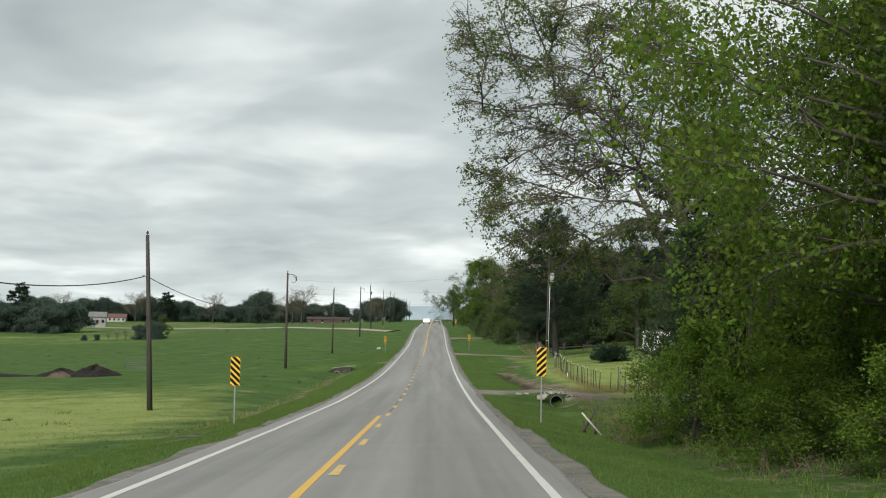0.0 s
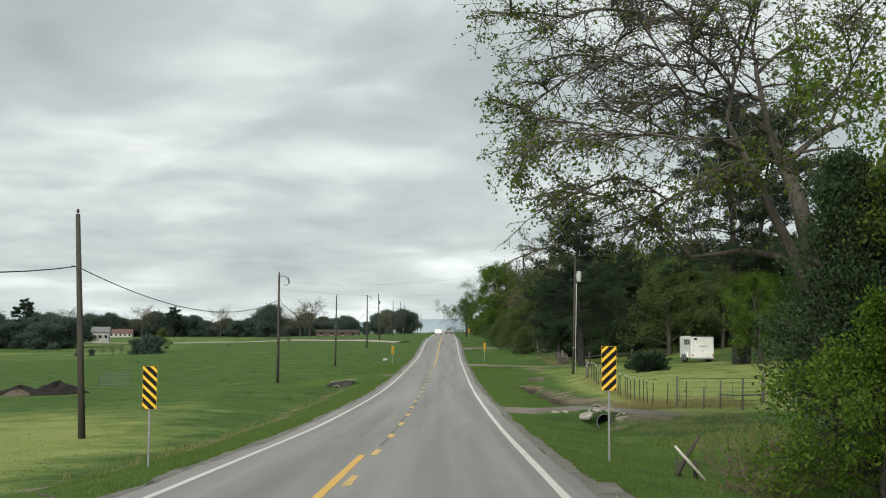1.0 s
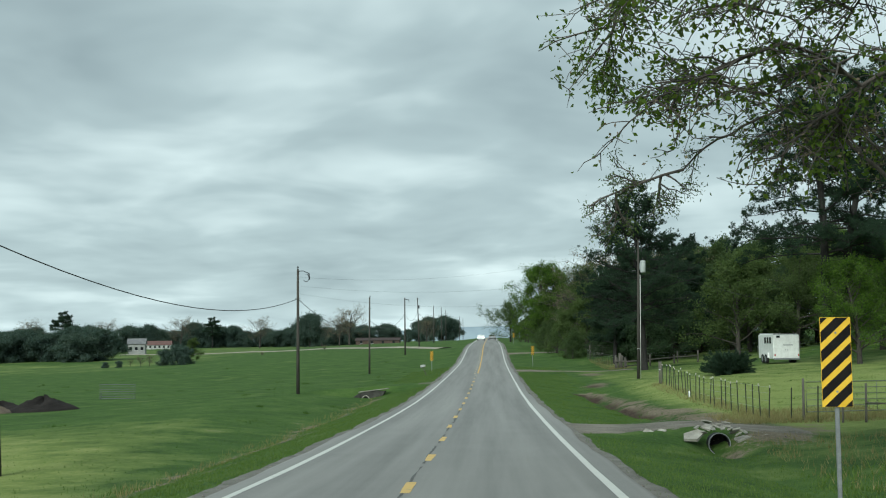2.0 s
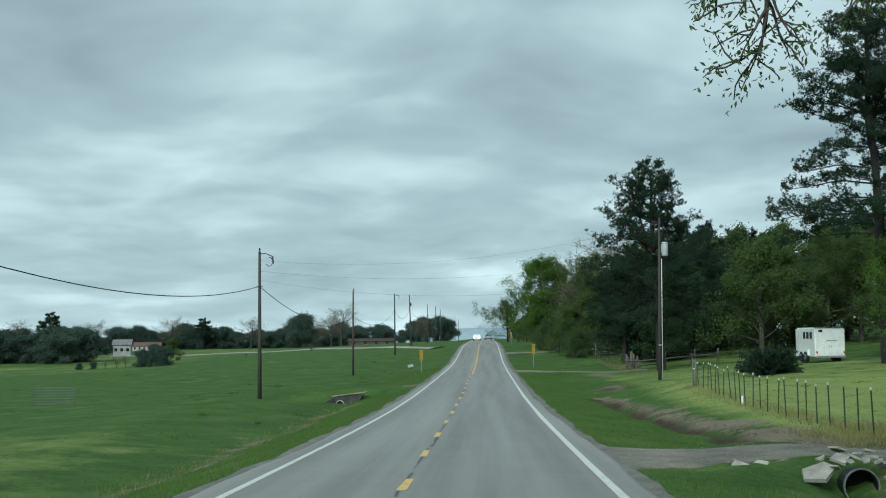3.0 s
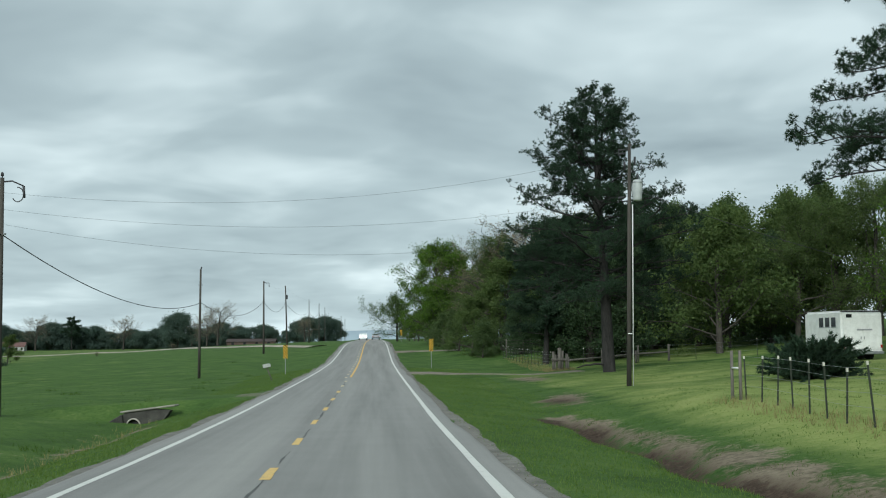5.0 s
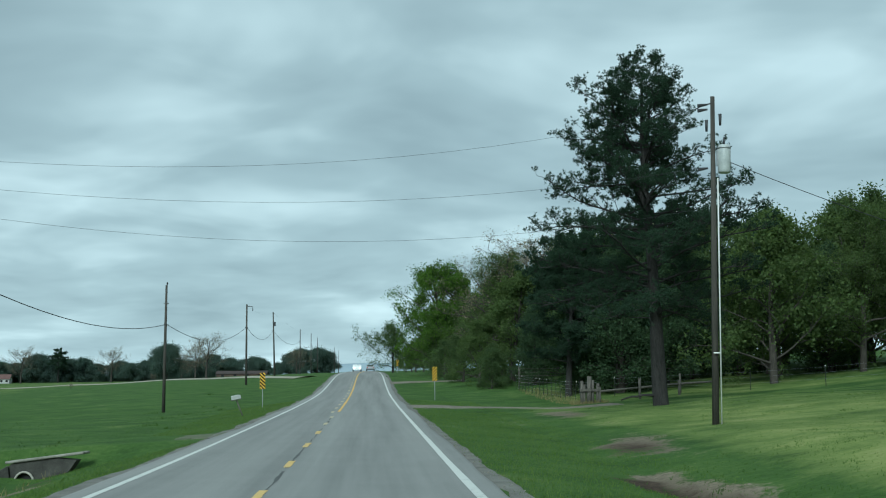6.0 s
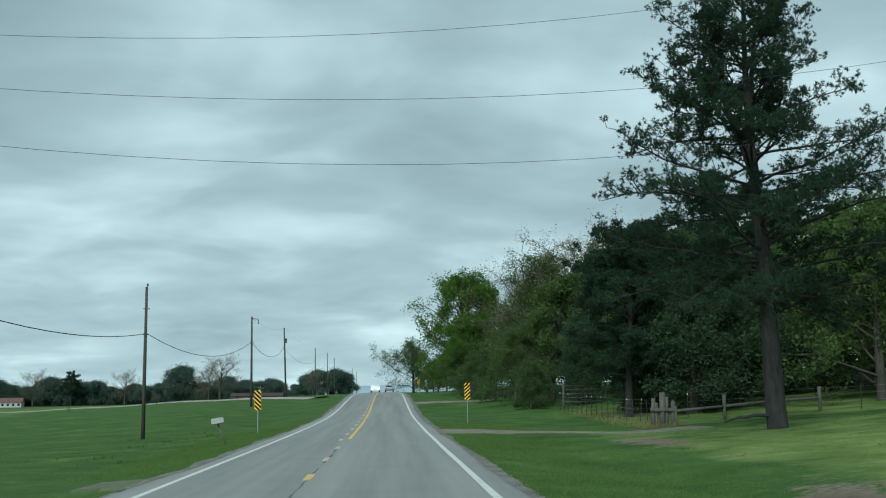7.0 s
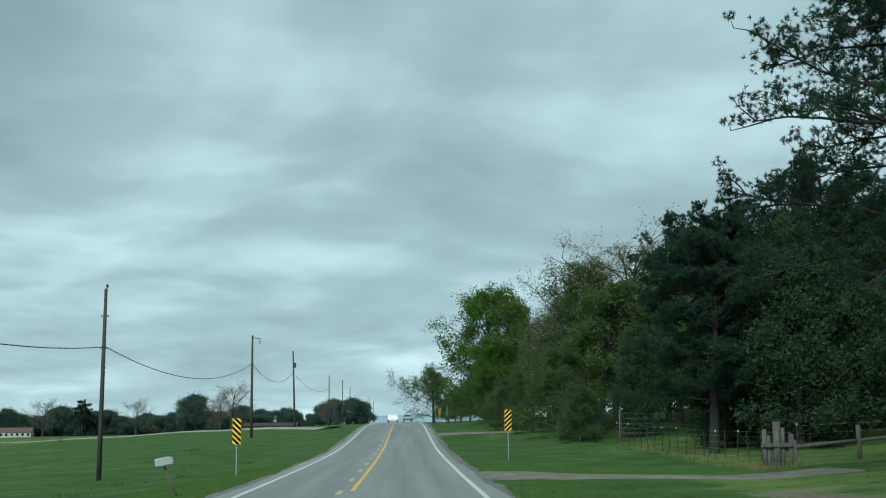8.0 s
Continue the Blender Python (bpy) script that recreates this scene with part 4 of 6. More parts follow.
green_tree = put(broadleaf("green_tree", "bright green leafy tree leaning over the verge", 31, 15.4, 6.0, 0.10, 0.28, [LEAF_BRIGHT, LEAF_BRIGHT, LEAF_MOSS], 0.21, limbs=34, subs=8, twigs=6, each=11, fine=False, sag=0.15, spread=0.25, up=0.75, clumps=0.35, grain=0.5), 8.8, 218.0, 0)
olive_tree = put(broadleaf("olive_tree", "olive green tree in new leaf at the wood's edge", 32, 11.0, 4.4, 0.10, 0.2, [LEAF_OLIVE, LEAF_OLIVE, LEAF_MOSS], 0.21, limbs=24, subs=7, twigs=6, each=9, sag=0.15, spread=0.24, up=0.75, fine=False, clumps=0.34, grain=0.6), 12.5, 178.0, 0)
dark_tree = put(broadleaf("dark_tree", "dark dense tree in the woods behind the yard", 33, 12.0, 4.8, 0.06, 0.22, [LEAF_DARK, LEAF_MOSS], 0.22, limbs=24, subs=7, twigs=6, each=9, sag=0.2, spread=0.26, up=0.65, fine=False, clumps=0.34, grain=0.55), 18.0, 165.0, 0)
wood_cedar = put(cedar("cedar", "dark broad cedar growing to the ground", 34, 9.0, 3.0, 0.02, 3600, 13, 0.15), 23.0, 163.0, 0)
for x, y, t, s in ((16.0, 150.0, 15, 1.12), (19.0, 152.0, 130, 1.15), (14.4, 154.5, 70, 1.0)):
    again(wood_cedar, x, y, t, s)
rng_wood = np.random.default_rng(5)
for x, y, t, s in ((9.2, 174, 30, 0.62), (25.0, 147.0, 70, 1.12), (15.5, 190, 30, 1.1), (13, 203, 80, 0.95), (16, 236, 10, 1.0), (11.0, 250, 120, 0.85), (19.5, 182, 60, 1.25)):
    again(olive_tree, x, y, t, s)
for x, y, t, s in ((17.8, 179, 40, 1.12), (21.5, 171, 80, 1.12), (25.5, 168, 130, 1.15), (30, 164, 170, 1.12), (36, 158, 220, 1.12), (43, 152, 260, 1.12), (50, 146, 10, 1.15), (57, 140, 50, 1.15), (21, 186, 90, 1.2), (28, 180, 110, 1.25), (40, 170, 30, 1.25), (52, 160, 30, 1.3), (14, 214, 30, 1.0), (65, 130, 70, 1.2), (9.5, 228, 70, 0.85), (73, 120, 20, 1.2), (34, 170, 200, 1.2)):
    again(dark_tree, x, y, t, s)
for x, y, t, s in ((28.5, 158, 20, 1.15), (35, 150, 60, 1.1), (41, 146, 110, 1.15), (48, 139, 160, 1.1), (29, 186, 210, 1.35), (55, 132, 250, 1.1), (62, 124, 30, 1.2)):
    again(olive_tree, x, y, t, s)
for x, y, t, s in ((23.5, 161, 40, 1.1), (31, 153, 90, 1.0), (45, 144, 140, 1.1), (17, 164, 200, 0.9), (13.2, 169, 250, 0.75), (52, 136, 300, 1.2), (58, 128, 60, 1.1), (20, 164.5, 10, 1.0), (27, 160, 60, 1.05)):
    again(wood_cedar, x, y, t, s)
for x, y, t, s in ((9.6, 168, 20, 0.36), (8.6, 184, 60, 0.48), (7.8, 195, 90, 0.5), (8.2, 206, 120, 0.5), (8.8, 214, 10, 0.55), (10.2, 171, 200, 0.4)):
    again(dark_tree, x, y, t, s, squash=0.85, sink=0.3, label="low dark bushy tree at the verge")
for x, y, t, s in ((24.3, 105.0, 40, 0.54), (33, 127, 100, 0.8), (36, 118, 200, 0.85)):
    again(green_tree, x, y, t, s, label="light green tree standing in the pasture")
put(bare_tree("bare_tree", "bare spring tree on the skyline", 41, 10.5, 5.4, 0.22), -51.5, 455, 80, 1.45)
put(broadleaf("crest_tree", "dark twiggy half-bare tree leaning over the road's edge", 43, 9.4, 5.2, 0.12, 0.2, [LEAF_DARK, LEAF_MOSS], 0.2, limbs=28, subs=8, twigs=6, each=4, sag=0.1, spread=0.2, up=0.6, top_power=0.3, toward=(-1, 0), bark=PINE_BARK), 4.4, 298.0, 0)
for x, y, t, s in ((8.5, 262, 20, 0.62), (7.2, 278, 80, 0.55), (9.5, 244, 140, 0.62)):
    again(olive_tree, x, y, t, s)
for x, y, t, s in ((7.5, 268, 20, 0.5), (10.5, 255, 80, 0.6), (6.6, 290, 120, 0.45)):
    again(dark_tree, x, y, t, s)
hazel = put(broadleaf("thin_leaved_tree", "thinly leaved grey-green tree showing its branches", 36, 13.5, 5.0, 0.15, 0.2, [LEAF_OLIVE, LEAF_MOSS, LEAF_MOSS], 0.13, limbs=22, subs=8, twigs=7, each=7, sag=0.1, spread=0.22, up=0.8), 13.0, 183.0, 0)
again(hazel, 19.5, 190, 120, 1.1)
again(hazel, 12.5, 196, 220, 0.9)
again(hazel, 37, 147, 60, 1.0)
again(hazel, 31.5, 149, 160, 0.95)
again(hazel, 27.5, 153, 20, 0.85)
again(olive_tree, 33.5, 155, 130, 1.1)
again(green_tree, 11.4, 221.5, 130, 0.88)
again(green_tree, 7.6, 214.0, 250, 0.62)
again(hazel, 44, 142, 260, 1.05)
for x, y, t, s in ((15.5, 185, 60, 1.42), (13.2, 192, 150, 1.25), (19, 195, 120, 1.4), (22, 170, 200, 1.3)):
    again(bpy.data.objects["bare_tree"], x, y, t, s, label="pale half-bare tree rising out of the woods")
def juniper(name, label, seed, wide, tall):
    """A low spreading juniper: limbs fan out from the foot and end in feathery points."""
    g = Grower(seed)
    rng = g.rng
    cen, ways = [], []
    for i in range(230):
        az, el = rng.uniform(0, 2 * np.pi), radians(rng.uniform(4, 72))
        ln = min(wide * rng.uniform(0.6, 1.1), tall * rng.uniform(0.75, 1.15) / max(math.sin(el), 0.05))
        w = np.array([math.cos(az) * math.cos(el), math.sin(az) * math.cos(el), math.sin(el)])
        pts, _ = g.bent((0, 0, 0.04), w, ln, 6, 0.12, 0.07)
        g.limb(pts, 0.016, 0.004, 4)
        for k in range(40):
            u = 0.22 + 0.78 * rng.random()
            j = min(int(u * 6), 5)
            cen.append(pts[j] + (pts[j + 1] - pts[j]) * (u * 6 % 1) + rng.normal(0, 0.06 * (1.25 - u), 3))
            ways.append((pts[j + 1] - pts[j]) / np.linalg.norm(pts[j + 1] - pts[j]))
    th = thing(name, label, "bush")
    part("trunk", g.wood("trunk"), BARK, th, "thin brown limbs")
    part("crown", blade_mesh("crown", cen, ways, 0.17, 0.04, 7, 0.45, rng), NEEDLE, th)
    return th


yard_bush = put(juniper("evergreen_bush", "low dark spreading juniper with spiky tips on the lawn", 42, 1.95, 1.3), 15.0, 101.9, 0)

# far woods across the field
far_tree = put(broadleaf("far_tree", "dark rounded tree in a distant woodlot", 51, 11.0, 5.2, 0.03, 0.22, HAZED_FAR_LEAF, 0.34, limbs=20, subs=5, twigs=5, each=13, sag=0.15, spread=0.5, up=0.6, fine=False), -86.4, 590.0, 0, 1.6)
far_pine = put(pine("far_pine", "distant pine above the woodlot", 52, 13.0, 0.25, ((0.4, 2.5), (0.5, 4.2), (0.7, 3.8), (0.9, 2.2), (1.0, 0.8)), limbs=24, clump=0.45, needle=0.4, width=0.12, tufts=4, each=8), -150, 660, 0, 1.2)
for i in range(34):
    x, y = -111 - 6.5 * (i % 17) + rng_wood.normal(0, 2), 350 + 9 * (i // 17) + rng_wood.normal(0, 4)
    again(far_tree, x, y, rng_wood.uniform(0, 360), rng_wood.uniform(1.15, 1.5), squash=0.68, sink=0.8)
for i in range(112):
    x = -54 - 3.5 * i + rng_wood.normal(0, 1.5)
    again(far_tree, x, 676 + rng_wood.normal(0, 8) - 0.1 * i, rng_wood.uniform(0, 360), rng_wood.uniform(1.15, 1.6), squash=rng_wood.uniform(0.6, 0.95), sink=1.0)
for i in range(2):
    again(far_pine, -215 - 90 * i + rng_wood.normal(0, 8), 655 + rng_wood.normal(0, 9), rng_wood.uniform(0, 360), rng_wood.uniform(1.0, 1.5))
for x, y, s in ((-56.8, 243, 0.36), (-58.6, 245, 0.42), (-61.2, 246, 0.34), (-73, 247, 0.15), (-70, 246, 0.16)):
    again(far_tree, x, y, x * 40, s, sink=0.35, label="small dark tree in a clump in the field")
again(olive_tree, -60.5, 262, 30, 0.5, label="small light green tree in the field")
for x, y, s in ((-63.5, 243.5, 0.22), (-65.6, 245, 0.2), (-67.2, 244, 0.16), (-46, 262, 0.1), (-33.5, 262, 0.14)):
    again(bpy.data.objects["bare_tree"], x, y, x * 23, s, label="grey leafless brush in the field")
for x, y, s in ((-30, 610, 1.25), (-24, 622, 1.3), (-36, 618, 1.1), (-19, 628, 1.15), (-42, 630, 0.7)):
    again(far_tree, x, y, x * 31, s, label="dark rounded trees beside the road on the rise")
again(bpy.data.objects["bare_tree"], -56, 462, 180, 1.15, label="bare spring tree on the skyline")
for x, y, s in ((-162, 640, 1.7), (-118, 628, 1.6), (-205, 650, 1.6), (-88, 640, 1.4), (-250, 660, 1.7)):
    again(bpy.data.objects["bare_tree"], x, y, x * 17, s, label="pale bare tree rising above the distant woodlot")
again(bpy.data.objects["bare_tree"], -24, 470, 20, 0.9, label="bare spring tree on the skyline")


# ---- poles and cables
def utility_pole(x, y, top, label, radius=0.14, lean=(0, 0), group="roadside utility poles"):
    z = gz(x, y)
    th = thing("utility_pole", label, "utility pole", (x, y, z), 0, group)
    h = top - z
    radius *= 0.78
    part("shaft", tube([(-lean[0] * h, -lean[1] * h, -0.3), (-0.55 * lean[0] * h, -0.55 * lean[1] * h, h * 0.45), (0, 0, h)], [radius * 1.2, radius, radius * 0.72], 10), POLE_WOOD, th, "weathered tapered wooden shaft")
    return th, h


def pin_insulator(th, at, size=1.0):
    i = part("insulator", tube([(0, 0, 0), (0, 0, 0.05 * size), (0, 0, 0.06 * size), (0, 0, 0.16 * size), (0, 0, 0.2 * size)], [0.015, 0.02, 0.06 * size, 0.05 * size, 0.02], 8), WIRE, th, "small dark pin insulator")
    i.location = at
    return i


def clamp(th, z, r):
    part("clamp", tube([(-r - 0.05, 0, z), (r + 0.05, 0, z)], 0.035, 6), STEEL, th, "steel cable clamp")


P1, h1 = utility_pole(-13.89, 56.6, 5.18, "weathered wooden utility pole leaning slightly in the field", 0.15, (-0.045, 0.0))
pin_insulator(P1, (0, 0, h1))
clamp(P1, h1 - 1.95, 0.13)
P2, h2 = utility_pole(-13.15, 104.4, 5.2, "wooden utility pole with a looped bracket at its top", 0.13)
pin_insulator(P2, (0, 0, h2))
clamp(P2, h2 - 2.0, 0.12)
arm = part("bracket", tube([(0, 0, h2 - 0.15), (0.35, 0, h2 - 0.12), (0.75, 0, h2 - 0.3)], 0.03, 6), WIRE, P2, "dark equipment bracket")
part("loop", tube([(0.55 + 0.2 * math.cos(a), 0, h2 - 0.6 + 0.26 * math.sin(a)) for a in np.linspace(1.7, -2.6, 12)], 0.02, 5), WIRE, arm, "looped jumper wire")
part("cutout", tube([(0.75, 0, h2 - 0.3), (0.78, 0, h2 - 0.72)], 0.05, 6), WIRE, arm, "fuse cutout")
P3, h3 = utility_pole(-13.25, 153.1, 4.95, "slim wooden utility pole on the field's edge", 0.12, (0.008, 0))
pin_insulator(P3, (0.05, 0, h3))
clamp(P3, h3 - 2.6, 0.12)
clamp(P3, h3 - 1.2, 0.12)
P4, h4 = utility_pole(-12.75, 199.2, 6.45, "wooden utility pole with a short bracket", 0.13)
part("bracket", tube([(0, 0, h4 - 0.2), (0.6, 0, h4 - 0.25), (0.62, 0, h4 - 0.7)], 0.04, 6), WIRE, P4, "dark equipment bracket")
clamp(P4, h4 - 2.4, 0.12)
P5, h5 = utility_pole(-13.6, 243.6, 8.0, "wooden utility pole leaning near the rise", 0.14, (-0.03, 0))
part("box", box((0.35, 0.3, 0.6), (0.2, -0.1, h5 - 1.7), 0.04), WIRE, P5, "small dark equipment box")
clamp(P5, h5 - 2.6, 0.12)
far_poles = []
for x, y, top in ((-14.5, 325, 8.6), (-14.5, 372, 9.4), (-15, 420, 9.8), (-13, 520, 9.5), (-12.5, 560, 9.0)):
    th, h = utility_pole(x, y, top, "distant wooden utility pole along the road", 0.13)
    pin_insulator(th, (0, 0, h))
    far_poles.append((x, y, top))

PR, hr = utility_pole(10.27, 109.3, 7.3, "tall brown utility pole carrying a grey transformer", 0.115)
PR.matrix_basis = pose(10.17, 109.3, gz(10.17, 109.3), 0, 1.2, 0)
can = part("transformer", tube([(0.31, -0.1, hr - 2.35), (0.31, -0.1, hr - 2.3), (0.31, -0.1, hr - 1.55), (0.31, -0.1, hr - 1.5)], [0.17, 0.19, 0.19, 0.16], 16), worn("grey_enamel", (0.28, 0.30, 0.30), (0.42, 0.44, 0.44), 3, 30, 0.4, bump=0.05), PR, "pale grey cylindrical transformer")
part("bushing", tube([(0.31, -0.1, hr - 1.5), (0.31, -0.1, hr - 1.25)], [0.04, 0.02], 8), WIRE, can, "small porcelain bushing")
part("lid_band", tube([(0.31, -0.1, hr - 1.62), (0.31, -0.1, hr - 1.58)], 0.2, 16), STEEL, can)
part("hanger", box((0.12, 0.05, 0.5), (0.14, -0.1, hr - 1.9)), STEEL, PR, "steel transformer hanger")
part("conduit", tube([(0.165, -0.05, 0), (0.125, -0.05, hr - 2.5)], 0.022, 6), worn("pale_conduit", (0.5, 0.5, 0.48), (0.66, 0.66, 0.64), 3, 20, 0.5), PR, "pale vertical conduit")
for dz, dx in ((0.75, -0.22), (0.55, 0.2)):
    part("cutout", tube([(dx, -0.1, hr - dz - 0.35), (dx, -0.1, hr - dz)], [0.035, 0.05], 7), WIRE, PR, "dark fuse cutout")
part("bracket", tube([(0, 0, hr - 0.2), (-0.3, 0, hr - 0.28), (-0.55, 0, hr - 0.42)], 0.02, 5), WIRE, PR, "wire bracket")
for dz in (0.25, 0.4, 2.2):
    part("insulator", tube([(-0.16, 0, hr - dz), (-0.45, 0, hr - dz - 0.05)], [0.03, 0.06], 7), WIRE, PR, "dark strain insulator")
part("marker", box((0.18, 0.02, 0.03), (0, -0.18, 2.1)), WHITE_PAINT, PR, "small pale tag")


def cable(a, b, sag, r, label, name="utility_cable", n=18):
    pts = []
    a, b = Vector(a), Vector(b)
    for i in range(n + 1):
        f = i / n
        p = a.lerp(b, f)
        p.z -= sag * 4 * f * (1 - f)
        pts.append(p)
    th = tagged(part(name, tube(pts, r, 5), WIRE, None), label, "cable", "overhead cables")
    return th


LOW = ((-13.89, 56.6, 3.22), (-13.15, 104.4, 3.2), (-13.2, 153.1, 2.4), (-12.75, 199.2, 4.1), (-13.6, 243.6, 5.4), (-14.5, 325, 6.3), (-14.5, 372, 7.2), (-15, 420, 7.6))
for a, b in zip(LOW, LOW[1:]):
    cable(a, b, 1.3, 0.02, "sagging black communication cable between poles")
cable((-13.8, 10.0, 4.6), LOW[0], 1.5, 0.022, "sagging black communication cable between poles")
cable((-13.4, -25.0, 5.6), (-13.8, 10.0, 4.6), 1.0, 0.022, "sagging black communication cable between poles")
TOPS = ((-13.15, 104.4, 5.3), (-13.2, 153.1, 5.05), (-12.75, 199.2, 6.4), (-13.6, 243.6, 8.0), (-14.5, 325, 8.7), (-14.5, 372, 9.5), (-15, 420, 9.9))
for a, b in zip(TOPS[2:], TOPS[3:]):
    cable(a, b, 0.6, 0.003, "thin high-voltage line along the road")
for za, zb, s in ((6.9, 4.67, 1.03), (5.09, 4.07, 0.9), (3.85, 3.55, 1.1)):
    cable((9.85, 109.3, za), (-13.15, 104.4, zb), s, 0.004, "thin power line crossing above the road")
cable((10.6, 109.2, 5.35), (35.8, 117.8, 0.9), 0.8, 0.012, "service wire running from the transformer over the yard")


# ---- roadside signs
def clip_band(w, h, c0, c1, slope):
    """The part of a slanting band that lies on a board."""
    poly = [(-w, c0 - slope * w), (w, c0 + slope * w), (w, c1 + slope * w), (-w, c1 - slope * w)]
    for sign in (1, -1):
        out = []
        for (x0, y0), (x1, y1) in zip(poly, poly[1:] + poly[:1]):
            in0, in1 = sign * y0 <= h, sign * y1 <= h
            if in0:
                out.append((x0, y0))
            if in0 != in1:
                f = (sign * h - y0) / (y1 - y0)
                out.append((x0 + f * (x1 - x0), sign * h))
        poly = out
        if not poly:
            return []
    return poly


def object_marker(x, y, centre_z, slope, turn=0.0):
    z = gz(x, y)
    th = thing("hazard_marker_sign", "yellow hazard marker with black diagonal stripes on a steel post", "road sign", (x, y, z), turn, "hazard markers by the culverts")
    c = centre_z - z
    part("post", box((0.045, 0.03, c + 0.7), (0, 0.03, (c + 0.1) / 2), 0.006), STEEL, th, "galvanised steel post")
    w, h = 0.1524, 0.457
    b = part("board", box((2 * w, 0.006, 2 * h), (0, 0, c), 0.0), SIGN_YELLOW, th, "yellow reflective board")
    step = 0.195
    for k in range(-4, 5):
        poly = clip_band(w - 0.004, h - 0.004, k * step - 0.058, k * step + 0.06, slope)
        if len(poly) > 2:
            s = part("stripe", prism([(px, pz + c) for px, pz in poly], 0.003), SIGN_BLACK, b, "black diagonal stripe")
            s.location.y = -0.006
    for dz in (-0.3, 0.3):
        part("bolt", tube([(0, -0.012, c + dz), (0, 0.02, c + dz)], 0.012, 6), STEEL, b)
    return th


object_marker(-6.4, 38.0, -0.35, -0.95, 4)
object_marker(3.32, 37.2, 0.14, 0.95, -4)
object_marker(-6.08, 143.3, -1.29, -0.95)
object_marker(4.3, 153.0, -0.95, 0.95)
object_marker(4.4, 262.0, 0.9, 0.95)


def mailbox(x, y, z_box):
    z = gz(x, y)
    th = thing("mailbox", "white metal mailbox on a leaning wooden post", "mailbox", (x, y, z), 35)
    th.matrix_basis = pose(x, y, z, 0, -9, 35)
    h = z_box - z
    part("post", tube([(0.28, 0, -0.2), (0, 0, h - 0.12)], 0.035, 8), GREY_WOOD, th, "leaning weathered post")
    out = [(-0.24, -0.09), (0.24, -0.09), (0.24, 0.09), (0.2, 0.115), (-0.2, 0.115), (-0.24, 0.09)]
    body = part("body", prism([(0.88 * px, 0.88 * pz + h - 0.01) for px, pz in out], 0.18), worn("dull_white_enamel", (0.38, 0.38, 0.37), (0.55, 0.55, 0.53), 4, 40, 0.5), th, "white box")
    part("door", box((0.012, 0.16, 0.16), (0.218, 0, h - 0.01), 0.004), STEEL, body, "grey door")
    part("plate", box((0.5, 0.22, 0.02), (0, 0, h - 0.112)), GREY_WOOD, th, "mounting board")
    return th


mailbox(-6.2, 132.0, -2.0)


# ---- driveways, pipes and rubble
def drive(name, label, x0, x1, y0, y1, lift, material, seed, flare=1.5):
    rng = np.random.default_rng(seed)
    us = np.linspace(0, 1, 22)
    vs = np.linspace(0, 1, 9)
    V = []
    for u in us:
        x = x0 + (x1 - x0) * u
        wide = flare * max(0.0, 1 - u * 3)
        for v in vs:
            y = y0 - wide + (y1 - y0 + 2 * wide) * v + rng.normal(0, 0.16 if v in (0.0, 1.0) else 0.05)
            low = -0.05 if v in (0.0, 1.0) else 0.0
            V.append((x, y, gz(x, y) + lift + low + rng.normal(0, 0.002)))
    idx = np.arange(len(us) * len(vs)).reshape(len(us), len(vs))
    F = np.stack([idx[:-1, :-1], idx[1:, :-1], idx[1:, 1:], idx[:-1, 1:]], -1).reshape(-1, 4)
    if x1 < x0:
        F = F[:, ::-1]
    me = smooth(mesh_poly(name, V, F))
    me.materials.append(material)
    return tagged(new(name, me), label, "driveway", kind="structure")


drive("driveway_1", "grey gravel field entrance over the drain pipe", 1.9, 8.6, 57.9, 61.4, 0.03, MUDDY, 1, 1.4)
drive("driveway_2", "pale gravel driveway leading to a wooden gate", 1.9, 13.0, 134.8, 138.4, 0.035, GRAVEL, 2, 1.6)
drive("driveway_3", "gravel field entrance over a concrete culvert", -4.1, -5.3, 107.6, 110.2, 0.035, worn("grassy_gravel", (0.05, 0.07, 0.025), (0.15, 0.145, 0.10), 1.5, 20, 0.95, bump=0.6, depth=0.03, kind="world"), 3, 1.0)
drive("driveway_4", "narrow pale driveway near the rise", 1.9, 9.0, 186.0, 189.0, 0.05, GRAVEL, 4, 1.0)


def farm_track():
    """A pale track that crosses the pasture towards the woodlot."""
    way = ((-8, 226), (-20, 255), (-37, 297), (-62, 340), (-95, 400), (-130, 440))
    px, py = [p[0] for p in way], [p[1] for p in way]
    ts = np.linspace(0, len(way) - 1, 70)
    cx, cy = np.interp(ts, range(len(way)), px), np.interp(ts, range(len(way)), py)
    d = np.stack([np.gradient(cx), np.gradient(cy)], -1)
    d /= np.linalg.norm(d, axis=1, keepdims=True)
    V = []
    for k, (x, y) in enumerate(zip(cx, cy)):
        for o in (-1.6, -0.6, 0.6, 1.6):
            ax, ay = x + d[k, 1] * o, y - d[k, 0] * o
            V.append((ax, ay, gz(ax, ay) + (0.22 if abs(o) < 1 else 0.05)))
    idx = np.arange(len(V)).reshape(-1, 4)
    F = np.stack([idx[:-1, :-1], idx[:-1, 1:], idx[1:, 1:], idx[1:, :-1]], -1).reshape(-1, 4)
    me = smooth(mesh_poly("track", V, F))
    me.materials.append(worn("pale_track_dirt", (0.20, 0.18, 0.14), (0.36, 0.33, 0.27), 0.4, 6, 0.95, bump=0.4, depth=0.05, kind="world"))
    tagged(new("farm_track", me), "pale dirt track crossing the pasture", "track", kind="structure")


farm_track()


